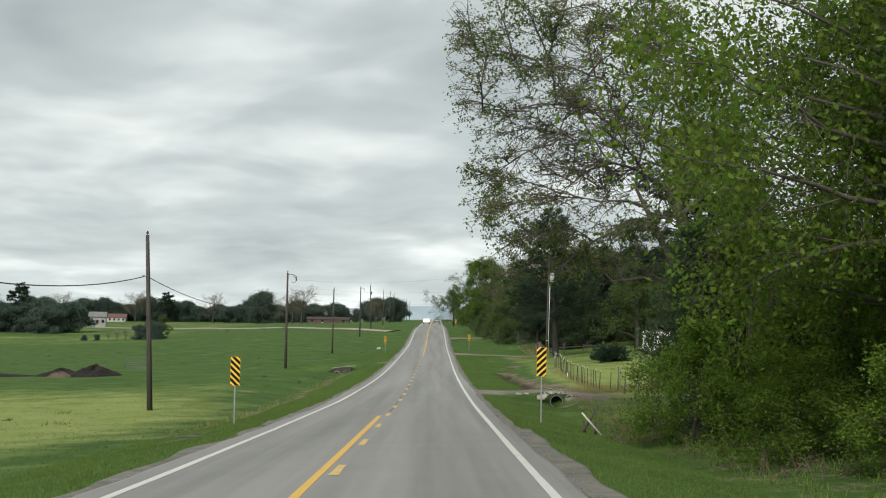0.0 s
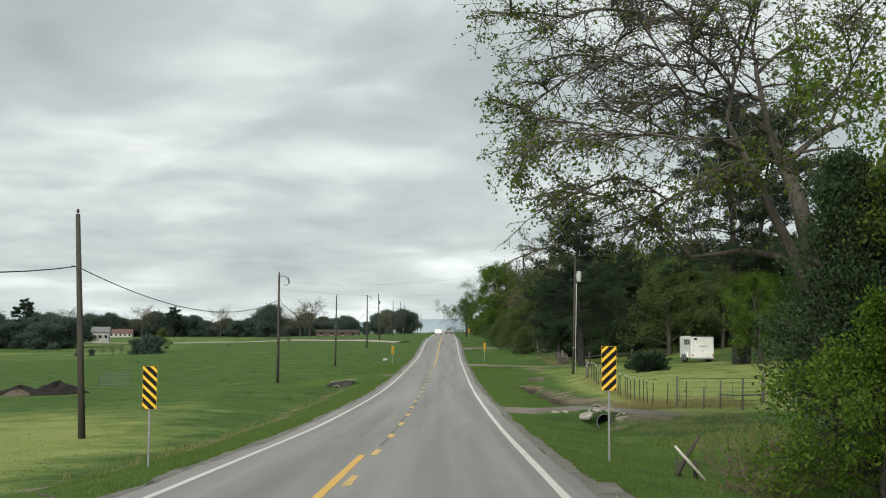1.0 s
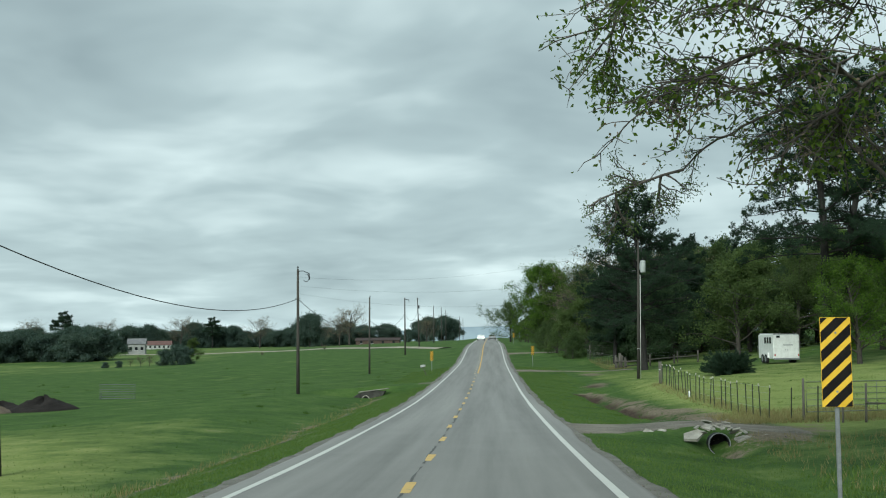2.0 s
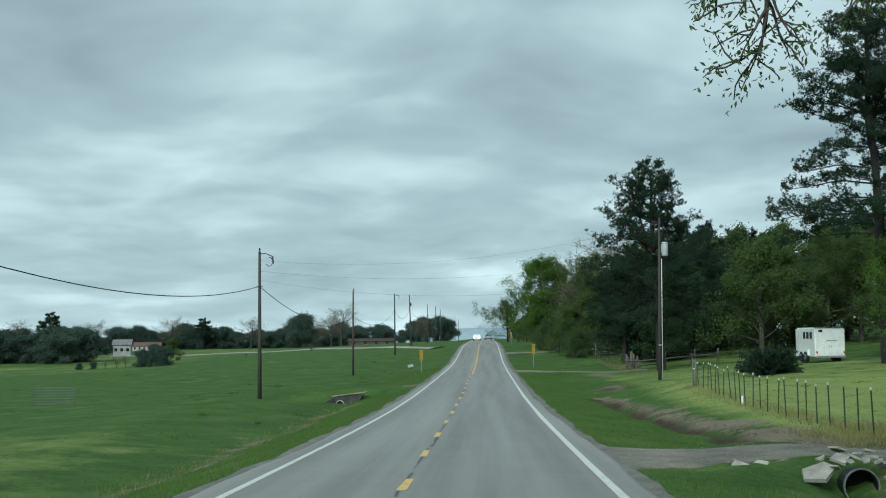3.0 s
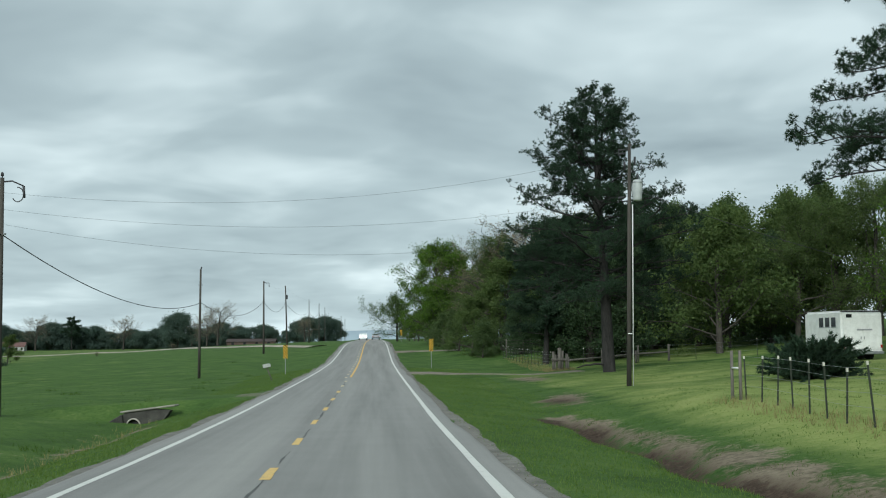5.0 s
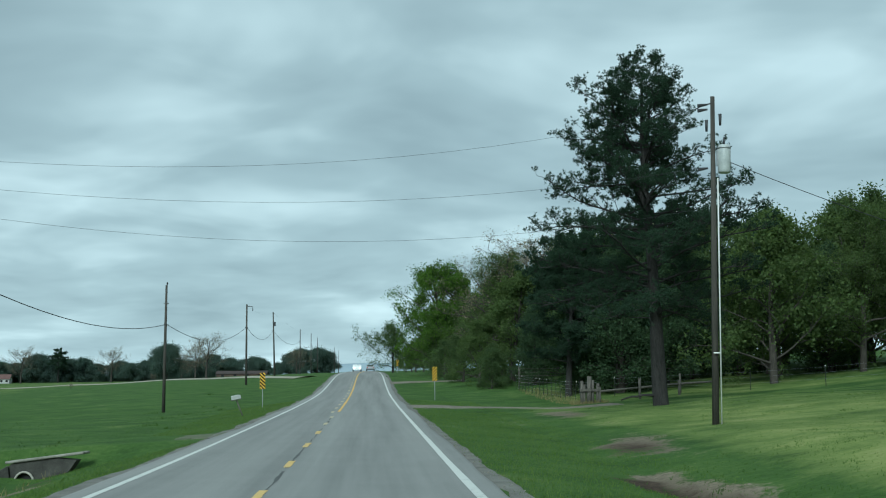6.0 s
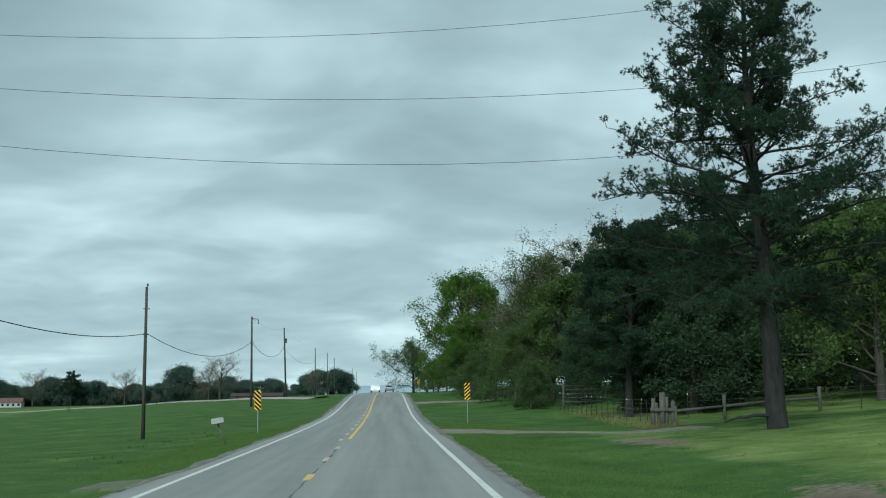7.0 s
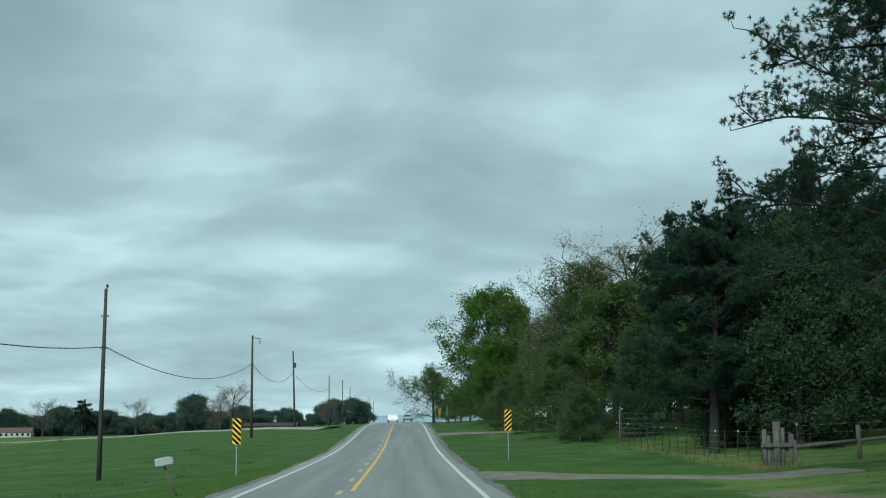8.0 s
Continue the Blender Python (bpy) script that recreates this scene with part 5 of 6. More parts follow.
def drain_pipe(x, y, z, r, length, material, label, closed=True):
    th = thing("culvert_pipe", label, "culvert pipe", (x, y, z))
    bm = bmesh.new()
    n = 20
    rings = []
    for rr, yy in ((r, length), (r, 0), (r - 0.022, 0), (r - 0.022, length)):
        rings.append([bm.verts.new((rr * math.cos(2 * math.pi * k / n), yy, rr * math.sin(2 * math.pi * k / n))) for k in range(n)])
    for a, b in zip(rings, rings[1:]):
        for k in range(n):
            bm.faces.new((a[k], a[(k + 1) % n], b[(k + 1) % n], b[k]))
    # an end face just inside the mouth replaces the deep bore
    if closed:
        bm.faces.new(rings[3])
    part("barrel", bm, material, th)
    return th


# near-black tone and close end face stand in for the shade inside
drain_pipe(5.8, 56.75, -2.43, 0.275, 0.4, worn("plastic_with_bore_shade", (0.005, 0.005, 0.006), (0.014, 0.014, 0.015), 5, 30, 0.6), "plastic drain pipe with a pale rim and painted bore shade under the entrance")
ring = drain_pipe(5.8, 56.71, -2.43, 0.295, 0.06, STEEL, "pale rim of the drain pipe", False)
ring.name = "pipe_rim"
bpy.data.objects["pipe_rim"].children[0].parent = bpy.data.objects["culvert_pipe"]
bpy.data.objects["barrel.001"].name = "rim"
bpy.data.objects["rim"].location = (0, -0.04, 0)
bpy.data.objects.remove(bpy.data.objects["pipe_rim"])


def slab_mesh(seed, sx, sy, sz):
    rng = np.random.default_rng(seed)
    n = rng.integers(4, 6)
    out = []
    for k in range(n):
        a = 2 * math.pi * (k + rng.uniform(-0.33, 0.33)) / n
        out.append((sx * math.cos(a) * rng.uniform(0.7, 1.35), sy * math.sin(a) * rng.uniform(0.6, 1.4)))
    bm = prism(out, sz)
    bmesh.ops.bevel(bm, geom=bm.edges[:], offset=0.006, segments=1, affect="EDGES")
    for v in bm.verts:
        v.co += Vector(rng.normal(0, 0.008, 3))
    me = bpy.data.meshes.new("slab")
    bm.to_mesh(me)
    bm.free()
    me.materials.append(CONCRETE)
    return me


SLABS = [slab_mesh(s, 0.30, 0.21, 0.07) for s in range(4)]


def rubble(x, y, z, spots, seed):
    rng = np.random.default_rng(seed)
    for dx, dy, dz, s in spots:
        ob = tagged(new("broken_slab", SLABS[rng.integers(0, 4)]), "broken piece of old concrete beside the drain pipe", "rubble", "rubble at the pipe")
        ob.matrix_basis = pose(x + dx, y + dy, z + dz, 90 + rng.uniform(-35, 35), rng.uniform(-25, 25), rng.uniform(0, 360))
        ob.scale = (s, s, s)


rubble(5.8, 56.8, -2.43, ((-0.66, 0.02, 0.24, 1.05), (-0.3, 0.12, 0.42, 0.7), (-0.05, 0.2, 0.46, 0.6), (0.2, 0.15, 0.45, 0.65), (0.42, 0.05, 0.34, 0.7), (0.58, 0.0, 0.12, 0.85), (0.8, -0.1, 0.0, 0.7), (0.52, -0.25, -0.12, 0.5), (1.15, 0.1, 0.08, 0.6),
                          (-0.4, 0.0, 0.3, 0.42), (-0.15, 0.05, 0.4, 0.4), (0.1, 0.0, 0.42, 0.38), (0.3, -0.05, 0.4, 0.42), (0.48, -0.1, 0.26, 0.4), (0.66, -0.2, 0.02, 0.45), (0.9, 0.15, 0.14, 0.42), (0.05, 0.3, 0.5, 0.45), (0.72, 0.3, 0.3, 0.5), (-0.5, 0.4, 0.42, 0.4),
                          (-1.75, 0.9, 0.22, 0.8), (-1.4, 0.95, 0.24, 0.6), (1.5, -0.2, 0.08, 0.45), (1.05, -0.35, 0.0, 0.4), (0.3, 0.45, 0.52, 0.5), (-0.2, 0.5, 0.54, 0.55), (1.3, 0.4, 0.16, 0.35)), 3)


OLD_CONCRETE = worn("mossy_old_concrete", (0.018, 0.018, 0.016), (0.075, 0.072, 0.064), 2.5, 30, 0.95, bump=0.5)


def headwall():
    """A dark concrete wall that runs up the bank from the pipe's mouth, under a pale cap."""
    th = thing("culvert_headwall", "dark weathered concrete headwall with a round pipe opening", "culvert", (-8.75, 105.9, -3.66))
    th.matrix_basis = pose(-8.75, 105.9, -3.66, 0, -7, -10)
    bm = bmesh.new()
    n, r, lo, hi, left, right = 24, 0.24, -0.5, 0.5, 0.42, 1.6
    for yy in (0.0, 0.3):
        hole, rim = [], []
        for k in range(n):
            c, s = math.cos(2 * math.pi * k / n), math.sin(2 * math.pi * k / n)
            hole.append(bm.verts.new((r * c, yy, r * s)))
            f = min(right / c if c > 1e-6 else left / -c if c < -1e-6 else 99, hi / s if s > 1e-6 else lo / s if s < -1e-6 else 99)
            slant = 1.12 * c - 1.05 * s
            if slant > 1e-6:
                f = min(f, 1.2 / slant)
            rim.append(bm.verts.new((c * f, yy, s * f)))
        for k in range(n):
            q = (hole[k], hole[(k + 1) % n], rim[(k + 1) % n], rim[k])
            bm.faces.new(q if yy == 0 else q[::-1])
        if yy == 0:
            first, edge = hole, rim
    for k in range(n):
        bm.faces.new((first[k], hole[k], hole[(k + 1) % n], first[(k + 1) % n]))
        bm.faces.new((edge[k], edge[(k + 1) % n], rim[(k + 1) % n], rim[k]))
    part("wall", bm, OLD_CONCRETE, th, "dark stained concrete wall")
    part("cap", box((2.1, 0.42, 0.07), (0.6, 0.15, 0.54), 0.02), worn("stained_cap_concrete", (0.12, 0.115, 0.095), (0.30, 0.285, 0.25), 3.0, 40, 0.9, bump=0.4), th, "pale concrete cap")
    o = part("wing_wall", prism([(0, -0.5), (0.8, -0.5), (0.8, 0.1), (0, 0.45)], 0.2), OLD_CONCRETE, th, "sloping wing wall")
    o.location = (-0.42, 0, 0)
    o.rotation_euler.z = radians(215)
    part("pipe_collar", tube([(0.25 * math.cos(a), -0.03, 0.25 * math.sin(a)) for a in np.linspace(0, 2 * math.pi, 21)], 0.03, 6), CONCRETE, th, "pale pipe collar")
    # a solid black plug fills the opening in place of the bore's shade
    part("barrel", tube([(0, 0.1, 0), (0, 3.0, 0)], 0.235, 14, cap=True), BLACK, th, "black plug for the shade inside the pipe")


headwall()


# ---- fences and gates
CREAM = worn("dirty_cream_paint", (0.34, 0.33, 0.28), (0.56, 0.55, 0.48), 12, 60, 0.7)


def fence_post(parent, x, y, z, h, tip=True, lean=(0, 0), wood=False, r=0.05):
    if wood:
        return part("post", tube([(x, y, z - 0.3), (x + lean[0], y + lean[1], z + h)], [r, r * 0.9], 7), GREY_WOOD, parent, "weathered wooden post")
    bm = box((0.036, 0.012, h + 0.3), (0, 0, (h - 0.3) / 2))
    box((0.012, 0.04, h + 0.3), (0, 0.022, (h - 0.3) / 2), bm=bm)
    p = part("post", bm, POST_GREEN, parent, "dark green steel post")
    p.location = (x, y, z)
    p.rotation_euler = (lean[1], lean[0], 0)
    if tip:
        part("tip", box((0.038, 0.04, 0.075), (0, 0.012, h - 0.03)), CREAM, p, "white painted tip")
    return p


def wire_run(parent, pts, heights, r=0.003):
    for hh in heights:
        part("wire", tube([(x, y, z + hh) for x, y, z in pts], r, 4, cap=False), STEEL, parent, "thin fence wire")


def yard_fence():
    rng = np.random.default_rng(8)
    th = thing("wire_fence", "wire fence on dark green steel posts with white tips", "fence")
    pts = []
    n = 24
    for i in range(n):
        f = i / (n - 1)
        y = 91.6 - f * 27.0
        x = 9.42 - 0.55 * math.sin(f * 2.2) + rng.normal(0, 0.04)
        z = gz(x, y)
        pts.append((x, y, z))
        fence_post(th, x, y, z, 1.15 + rng.normal(0, 0.04), rng.random() < 0.75, (rng.normal(0, 0.03), rng.normal(0, 0.03)))
    wire_run(th, pts, (0.35, 0.62, 0.88, 1.08))
    for y in (92.6, 91.9):
        fence_post(th, 9.3, y, gz(9.3, y), 1.25, wood=True, r=0.045)
    part("brace", tube([(9.3, 92.6, gz(9.3, 92.6) + 0.8), (9.3, 91.9, gz(9.3, 91.9) + 0.8)], 0.03, 6), WHITE_PAINT, th, "pale brace rail")
    rag = part("rag", box((0.07, 0.05, 0.3), (8.94, 80.4, gz(8.94, 80.4) + 0.18), 0.02), WHITE_PAINT, th, "white wrap tied round a post foot")


yard_fence()


def tube_gate(x0, y0, x1, y1, label, material, bars=5, high=1.15, name="metal_gate"):
    z = gz((x0 + x1) / 2, (y0 + y1) / 2)
    ang = math.degrees(math.atan2(y1 - y0, x1 - x0))
    w = math.hypot(x1 - x0, y1 - y0)
    th = thing(name, label, "gate", (x0, y0, z), ang)
    lo = 0.2
    out = tube([(0, 0, lo), (0, 0, high), (w, 0, high), (w, 0, lo), (0, 0, lo)], 0.017, 7)
    part("gate_frame", out, material, th, "bent steel tube")
    for i in range(1, bars):
        h = lo + (high - lo) * i / bars
        part("bar", tube([(0, 0, h), (w, 0, h)], 0.011, 6), material, th)
    for f in (0.33, 0.66):
        part("upright", tube([(w * f, 0, lo), (w * f, 0, high)], 0.011, 6), material, th)
    for xx in (-0.12, w + 0.12):
        part("gate_post", tube([(xx, 0, -0.4), (xx + 0.02, 0, high + 0.12)], [0.045, 0.038], 8), GREY_WOOD, th, "weathered wooden post")
    return th


GATE_GREEN = worn("dull_green_gate_paint", (0.09, 0.105, 0.085), (0.19, 0.21, 0.17), 6, 40, 0.6)
tube_gate(9.9, 63.6, 13.6, 64.6, "dull green tubular field gate between posts", GATE_GREEN)
tube_gate(13.9, 64.7, 17.5, 65.6, "dull green tubular field gate between posts", GATE_GREEN)


def corner_fence():
    """Odd posts and one low rail in the straw before the gates."""
    th = thing("corner_fence", "weathered odd posts with a low pipe rail in dry grass", "fence")
    for x, y, h, r, wood in ((9.35, 63.4, 1.05, 0.03, False), (10.0, 62.7, 1.15, 0.03, False), (10.65, 62.3, 0.95, 0.035, True), (11.3, 62.1, 1.2, 0.04, True), (12.0, 61.2, 1.3, 0.045, True), (14.2, 61.6, 1.15, 0.06, True), (15.4, 61.9, 0.95, 0.05, True)):
        fence_post(th, x, y, gz(x, y), h, False, (0.03, 0.0), wood, r)
    a, b, c = (11.3, 62.05), (12.0, 61.15), (15.4, 61.85)
    for p, q in ((a, b), (b, c)):
        part("rail", tube([(p[0], p[1], gz(*p) + 0.6), (q[0], q[1], gz(*q) + 0.58)], 0.028, 6), GREY_WOOD, th, "grey pipe rail")


corner_fence()
gate_far = tube_gate(11.6, 166.0, 16.2, 168.5, "dark wooden-railed paddock gate below the trees", GREY_WOOD, 4, 1.25, "paddock_gate")


def paddock_fence():
    rng = np.random.default_rng(9)
    th = thing("paddock_fence", "wire paddock fence on thin steel posts by the driveway", "fence")
    pts = []
    n = 20
    for i in range(n):
        f = i / (n - 1)
        x, y = 13.0 - 1.9 * f ** 0.8, 141.6 + 23.0 * f
        z = gz(x, y)
        pts.append((x, y, z))
        fence_post(th, x, y, z, 1.12, rng.random() < 0.4, (rng.normal(0, 0.03), rng.normal(0, 0.03)))
    wire_run(th, pts, (0.15, 0.4, 0.65, 0.9, 1.08))
    brace = thing("gate_brace", "three weathered wooden posts braced together at the fence corner", "fence post", (12.3, 141.0, gz(12.3, 141.0)), 0)
    for dx, h, r in ((0.0, 1.5, 0.14), (-0.42, 1.25, 0.09), (0.48, 1.1, 0.1), (-0.28, 1.05, 0.07), (0.2, 1.3, 0.08)):
        part("post", tube([(dx, 0, -0.3), (dx + 0.03, 0, h)], [r, r * 0.9], 8), GREY_WOOD, brace, "weathered wooden post")
    part("rail", box((1.1, 0.08, 0.14), (0, -0.12, 0.72), 0.01), GREY_WOOD, brace, "cross rail")
    rail = thing("log_rail_fence", "low weathered log rail between grey posts", "fence")
    x0 = 12.9
    for i in range(4):
        x = x0 + 2.4 * i
        y = 141.0 + 0.5 * i
        z = gz(x, y)
        part("post", tube([(x, y, z - 0.3), (x, y, z + (1.15 if i % 2 else 0.85))], 0.08, 7), GREY_WOOD, rail, "weathered wooden post")
        if i < 3:
            part("rail", tube([(x, y, z + 0.62), (x + 2.4, y + 0.5, gz(x + 2.4, y + 0.5) + 0.62)], [0.07, 0.06], 7), GREY_WOOD, rail, "rough log rail")
    back = thing("pasture_fence", "thin pasture fence along the mown rise", "fence")
    pts = []
    for i in range(12):
        x, y = 15.0 + 3.4 * i, 147.0 - 2.6 * i
        z = gz(x, y)
        pts.append((x, y, z))
        fence_post(back, x, y, z, 1.15, i % 3 == 0, wood=i % 4 == 1, r=0.06)
    wire_run(back, pts, (0.4, 0.75, 1.05))


paddock_fence()


def crossed_sticks():
    th = thing("broken_fence_post", "broken grey fence posts leaning crossed in the grass", "fence post", (4.75, 36.2, gz(4.75, 36.2)))
    part("post", tube([(-0.3, 0, -0.05), (-0.05, 0.02, 0.38), (0.24, 0.05, 0.86)], [0.05, 0.042, 0.03], 7), POLE_WOOD, th, "dark split post")
    part("post", tube([(0.36, -0.1, -0.08), (0.02, -0.08, 0.3), (-0.28, -0.06, 0.64)], [0.028, 0.034, 0.028], 7), worn("pale_split_wood", (0.25, 0.23, 0.2), (0.5, 0.47, 0.42), 5, 30, 0.9), th, "pale fallen stick")
    part("stub", tube([(0.15, 0.1, -0.1), (0.16, 0.12, 0.35)], [0.05, 0.04], 7), POLE_WOOD, th, "short dark stub")
    part("stub", tube([(-0.12, 0.15, -0.1), (-0.2, 0.2, 0.4)], [0.03, 0.02], 6), POLE_WOOD, th, "short dark stub")


crossed_sticks()

limb_g = Grower(77)
pts_, _ = limb_g.bent((0, 0, 0.45), (-1, -0.1, -0.35), 1.5, 6, 0.1, 0.15)
limb_g.limb(pts_, 0.07, 0.03, 7)
fallen = thing("fallen_limb", "dark broken limb resting against the pine's foot", "branch", (12.45, 126.4, gz(12.45, 126.4)))
part("wood", limb_g.wood("wood"), PINE_BARK, fallen)


# ---- horse trailer
def horse_trailer():
    x, y = 21.65, 113.7
    th = thing("horse_trailer", "white enclosed horse trailer parked on the grass", "trailer", (x, y, gz(x, y)), 4)
    L, W, lo, hi = 3.8, 1.95, 0.36, 2.22
    bm = bmesh.new()
    bmesh.ops.create_cube(bm, size=1.0, matrix=Matrix.Translation((0, L / 2, (lo + hi) / 2)) @ Matrix.Diagonal((W, L, hi - lo, 1)))
    bmesh.ops.bevel(bm, geom=[e for e in bm.edges if e.verts[0].co.z > 1 and e.verts[1].co.z > 1 or abs(e.verts[0].co.z - e.verts[1].co.z) > 0.5], offset=0.1, segments=3, affect="EDGES")
    body = part("body", bm, WHITE_PAINT, th, "white sheet-metal body")
    for i in range(3):
        w = part("window", box((0.012, 0.42, 0.42), (-W / 2 - 0.008, 0.75 + 0.62 * i, 1.72), 0.0), DARK_GLASS, body, "dark slatted side window")
        part("window_frame", box((0.02, 0.48, 0.03), (-W / 2 - 0.008, 0.75 + 0.62 * i, 1.49)), STEEL, w)
    for sx in (-1, 1):
        d = part("rear_door", box((W / 2 - 0.14, 0.02, hi - lo - 0.3), (sx * (W / 4 - 0.03), -0.012, (lo + hi) / 2 - 0.03), 0.006), WHITE_PAINT, th, "white rear door")
        part("handle", box((0.03, 0.03, 0.12), (sx * 0.08, -0.035, 1.0)), STEEL, d, "steel door bar")
        part("tail_light", box((0.09, 0.03, 0.14), (sx * (W / 2 - 0.1), -0.02, 0.62)), worn("red_lens", (0.25, 0.01, 0.01), (0.4, 0.03, 0.02), 5, 40, 0.3), th, "red tail light")
    part("vent", box((0.26, 0.015, 0.16), (-0.62, -0.025, 1.98)), DARK_GLASS, th, "small dark rear opening")
    part("name_bar", box((0.72, 0.006, 0.07), (0.1, -0.028, 1.36)), worn("grey_lettering", (0.22, 0.22, 0.24), (0.35, 0.35, 0.37), 20, 60, 0.6), th, "faded grey line of unreadable writing")
    part("bumper", box((W, 0.1, 0.14), (0, -0.03, lo - 0.02), 0.02), STEEL, th, "steel rear bumper")
    part("roof_trim", box((W + 0.04, 0.05, 0.06), (0, 0.0, hi - 0.04), 0.01), BLACK, th, "dark rear roof trim")
    part("fender", prism([(-0.85 + 0.0, 0.42), (-0.75, 0.8), (0.75, 0.8), (0.85, 0.42)], 0.24), WHITE_PAINT, th, "white wheel guard").matrix_basis = pose(-W / 2, 1.9, 0, 0, 0, 90)
    for sx in (-1, 1):
        for yy in (1.5, 2.3):
            wh = part("wheel", tube([(sx * (W / 2 - 0.02), yy, 0.33), (sx * (W / 2 + 0.16), yy, 0.33)], 0.33, 18), BLACK, th, "black tyre")
            part("rim", tube([(sx * (W / 2 + 0.15), yy, 0.33), (sx * (W / 2 + 0.18), yy, 0.33)], 0.18, 14), STEEL, wh, "steel rim")
    part("tongue", tube([(0, L, 0.5), (0, L + 1.2, 0.5)], 0.05, 6), STEEL, th, "steel hitch tongue")
    part("jack", tube([(0, L + 1.1, -0.02), (0, L + 1.1, 0.6)], 0.04, 6), STEEL, th, "hitch jack")


horse_trailer()


# ---- cars far up the road
def car(x, y, facing, paint, label, lights):
    th = thing("car", label, "car", (x, y, float(road_z(y)) + 0.004), facing, "cars on the rise")
    side = [(-2.2, 0.35), (-2.2, 0.75), (-2.05, 0.92), (-1.35, 1.0), (-0.75, 1.42), (0.75, 1.46), (1.45, 1.05), (2.1, 0.98), (2.25, 0.7), (2.25, 0.35)]
    bm = prism(side, 1.78)
    bmesh.ops.bevel(bm, geom=[e for e in bm.edges if abs(e.verts[0].co.y - e.verts[1].co.y) < 0.01], offset=0.12, segments=2, affect="EDGES")
    bmesh.ops.rotate(bm, verts=bm.verts[:], matrix=Matrix.Rotation(radians(90), 3, "Z"))
    body = part("body", bm, paint, th)
    part("windscreen", box((1.35, 0.02, 0.5), (0, 1.13, 1.22), 0.0, Matrix.Rotation(radians(58), 3, "X")), DARK_GLASS, body, "dark glass")
    part("rear_window", box((1.3, 0.02, 0.45), (0, -1.06, 1.22), 0.0, Matrix.Rotation(radians(-52), 3, "X")), DARK_GLASS, body, "dark glass")
    for sx in (-1, 1):
        part("side_window", box((0.02, 1.5, 0.3), (sx * 0.885, 0.05, 1.18)), DARK_GLASS, body, "dark glass")
        part("headlight", box((0.34, 0.05, 0.16), (sx * 0.65, 2.24, 0.72), 0.02), lights, body, "lit headlight")
        part("tail_light", box((0.3, 0.05, 0.16), (sx * 0.68, -2.2, 0.82), 0.02), worn("red_lens", (0.25, 0.01, 0.01), (0.4, 0.03, 0.02), 5, 40, 0.3), body, "red tail light")
        for yy in (-1.35, 1.4):
            w = part("wheel", tube([(sx * 0.7, yy, 0.32), (sx * 0.92, yy, 0.32)], 0.32, 16), BLACK, th, "black tyre")
            part("rim", tube([(sx * 0.91, yy, 0.32), (sx * 0.935, yy, 0.32)], 0.2, 12), STEEL, w, "steel rim")
    part("bumper", box((1.7, 0.12, 0.2), (0, -2.2, 0.45), 0.03), BLACK, body, "dark lower bumper")
    return th


LAMP, lt, lb = nodes_of("headlamp_glow", 0.3)
lb.inputs["Emission Color"].default_value, lb.inputs["Emission Strength"].default_value = (1, 0.98, 0.92, 1), 4.0
GREY_CAR = worn("silver_car_paint", (0.30, 0.31, 0.32), (0.40, 0.41, 0.42), 3, 30, 0.3, metal=0.4, bump=0.0)
car(0.2, 340, 0, GREY_CAR, "silver saloon car driving away over the rise", WHITE_PAINT)
car(-2.6, 326, 180, WHITE_PAINT, "white saloon car approaching over the rise with lit headlights", LAMP)


# ---- things in the left field
def mound(x, y, sx, sy, h, material, label, seed):
    rng = np.random.default_rng(seed)
    n, m = 26, 12
    V, F = [], []
    ph = rng.uniform(0, 6, 6)
    for i in range(m + 1):
        r = i / m
        for k in range(n):
            a = 2 * math.pi * k / n
            px, py = sx * r * math.cos(a), sy * r * math.sin(a)
            hz = h * (1 - r ** 1.6) * (1 + 0.22 * math.sin(3 * a + ph[0]) + 0.18 * math.sin(5 * a + ph[1] + 3 * r)) + 0.05 * math.sin(9 * a + 7 * r) * (1 - r) - 0.15 * (r > 0.99)
            V.append((x + px, y + py, gz(x + px, y + py) + hz + (rng.normal(0, 0.05) * h if r < 0.9 else 0)))
    idx = np.arange((m + 1) * n).reshape(m + 1, n)
    nxt = np.roll(idx, -1, 1)
    F = np.stack([idx[:-1], idx[1:], nxt[1:], nxt[:-1]], -1).reshape(-1, 4)
    me = smooth(mesh_poly("soil_mound", V, F))
    me.materials.append(material)
    return tagged(new("soil_mound", me), label, "soil mound", "heaps in the field")


mound(-28.0, 98, 2.4, 1.6, 0.75, DARK_SOIL, "heap of dark dug soil in the pasture", 1)
mound(-31.2, 99, 2.2, 1.5, 0.5, DARK_SOIL, "second heap of dark dug soil in the pasture", 2)
mound(-30.6, 97.0, 1.1, 0.8, 0.36, PALE_SOIL, "small tan shoulder of dug clay against the dark heap", 4)
mound(-40.0, 99, 7.5, 1.2, 0.34, DARK_SOIL, "low strip of turned dark soil in the pasture", 3)
DULL_STEEL = worn("dull_grey_steel", (0.07, 0.075, 0.08), (0.15, 0.16, 0.165), 5, 40, 0.7)
panel_rack = thing("livestock_panel", "stack of grey galvanised livestock panels standing in the pasture", "livestock panel", (-29.5, 113, gz(-28.4, 113)))
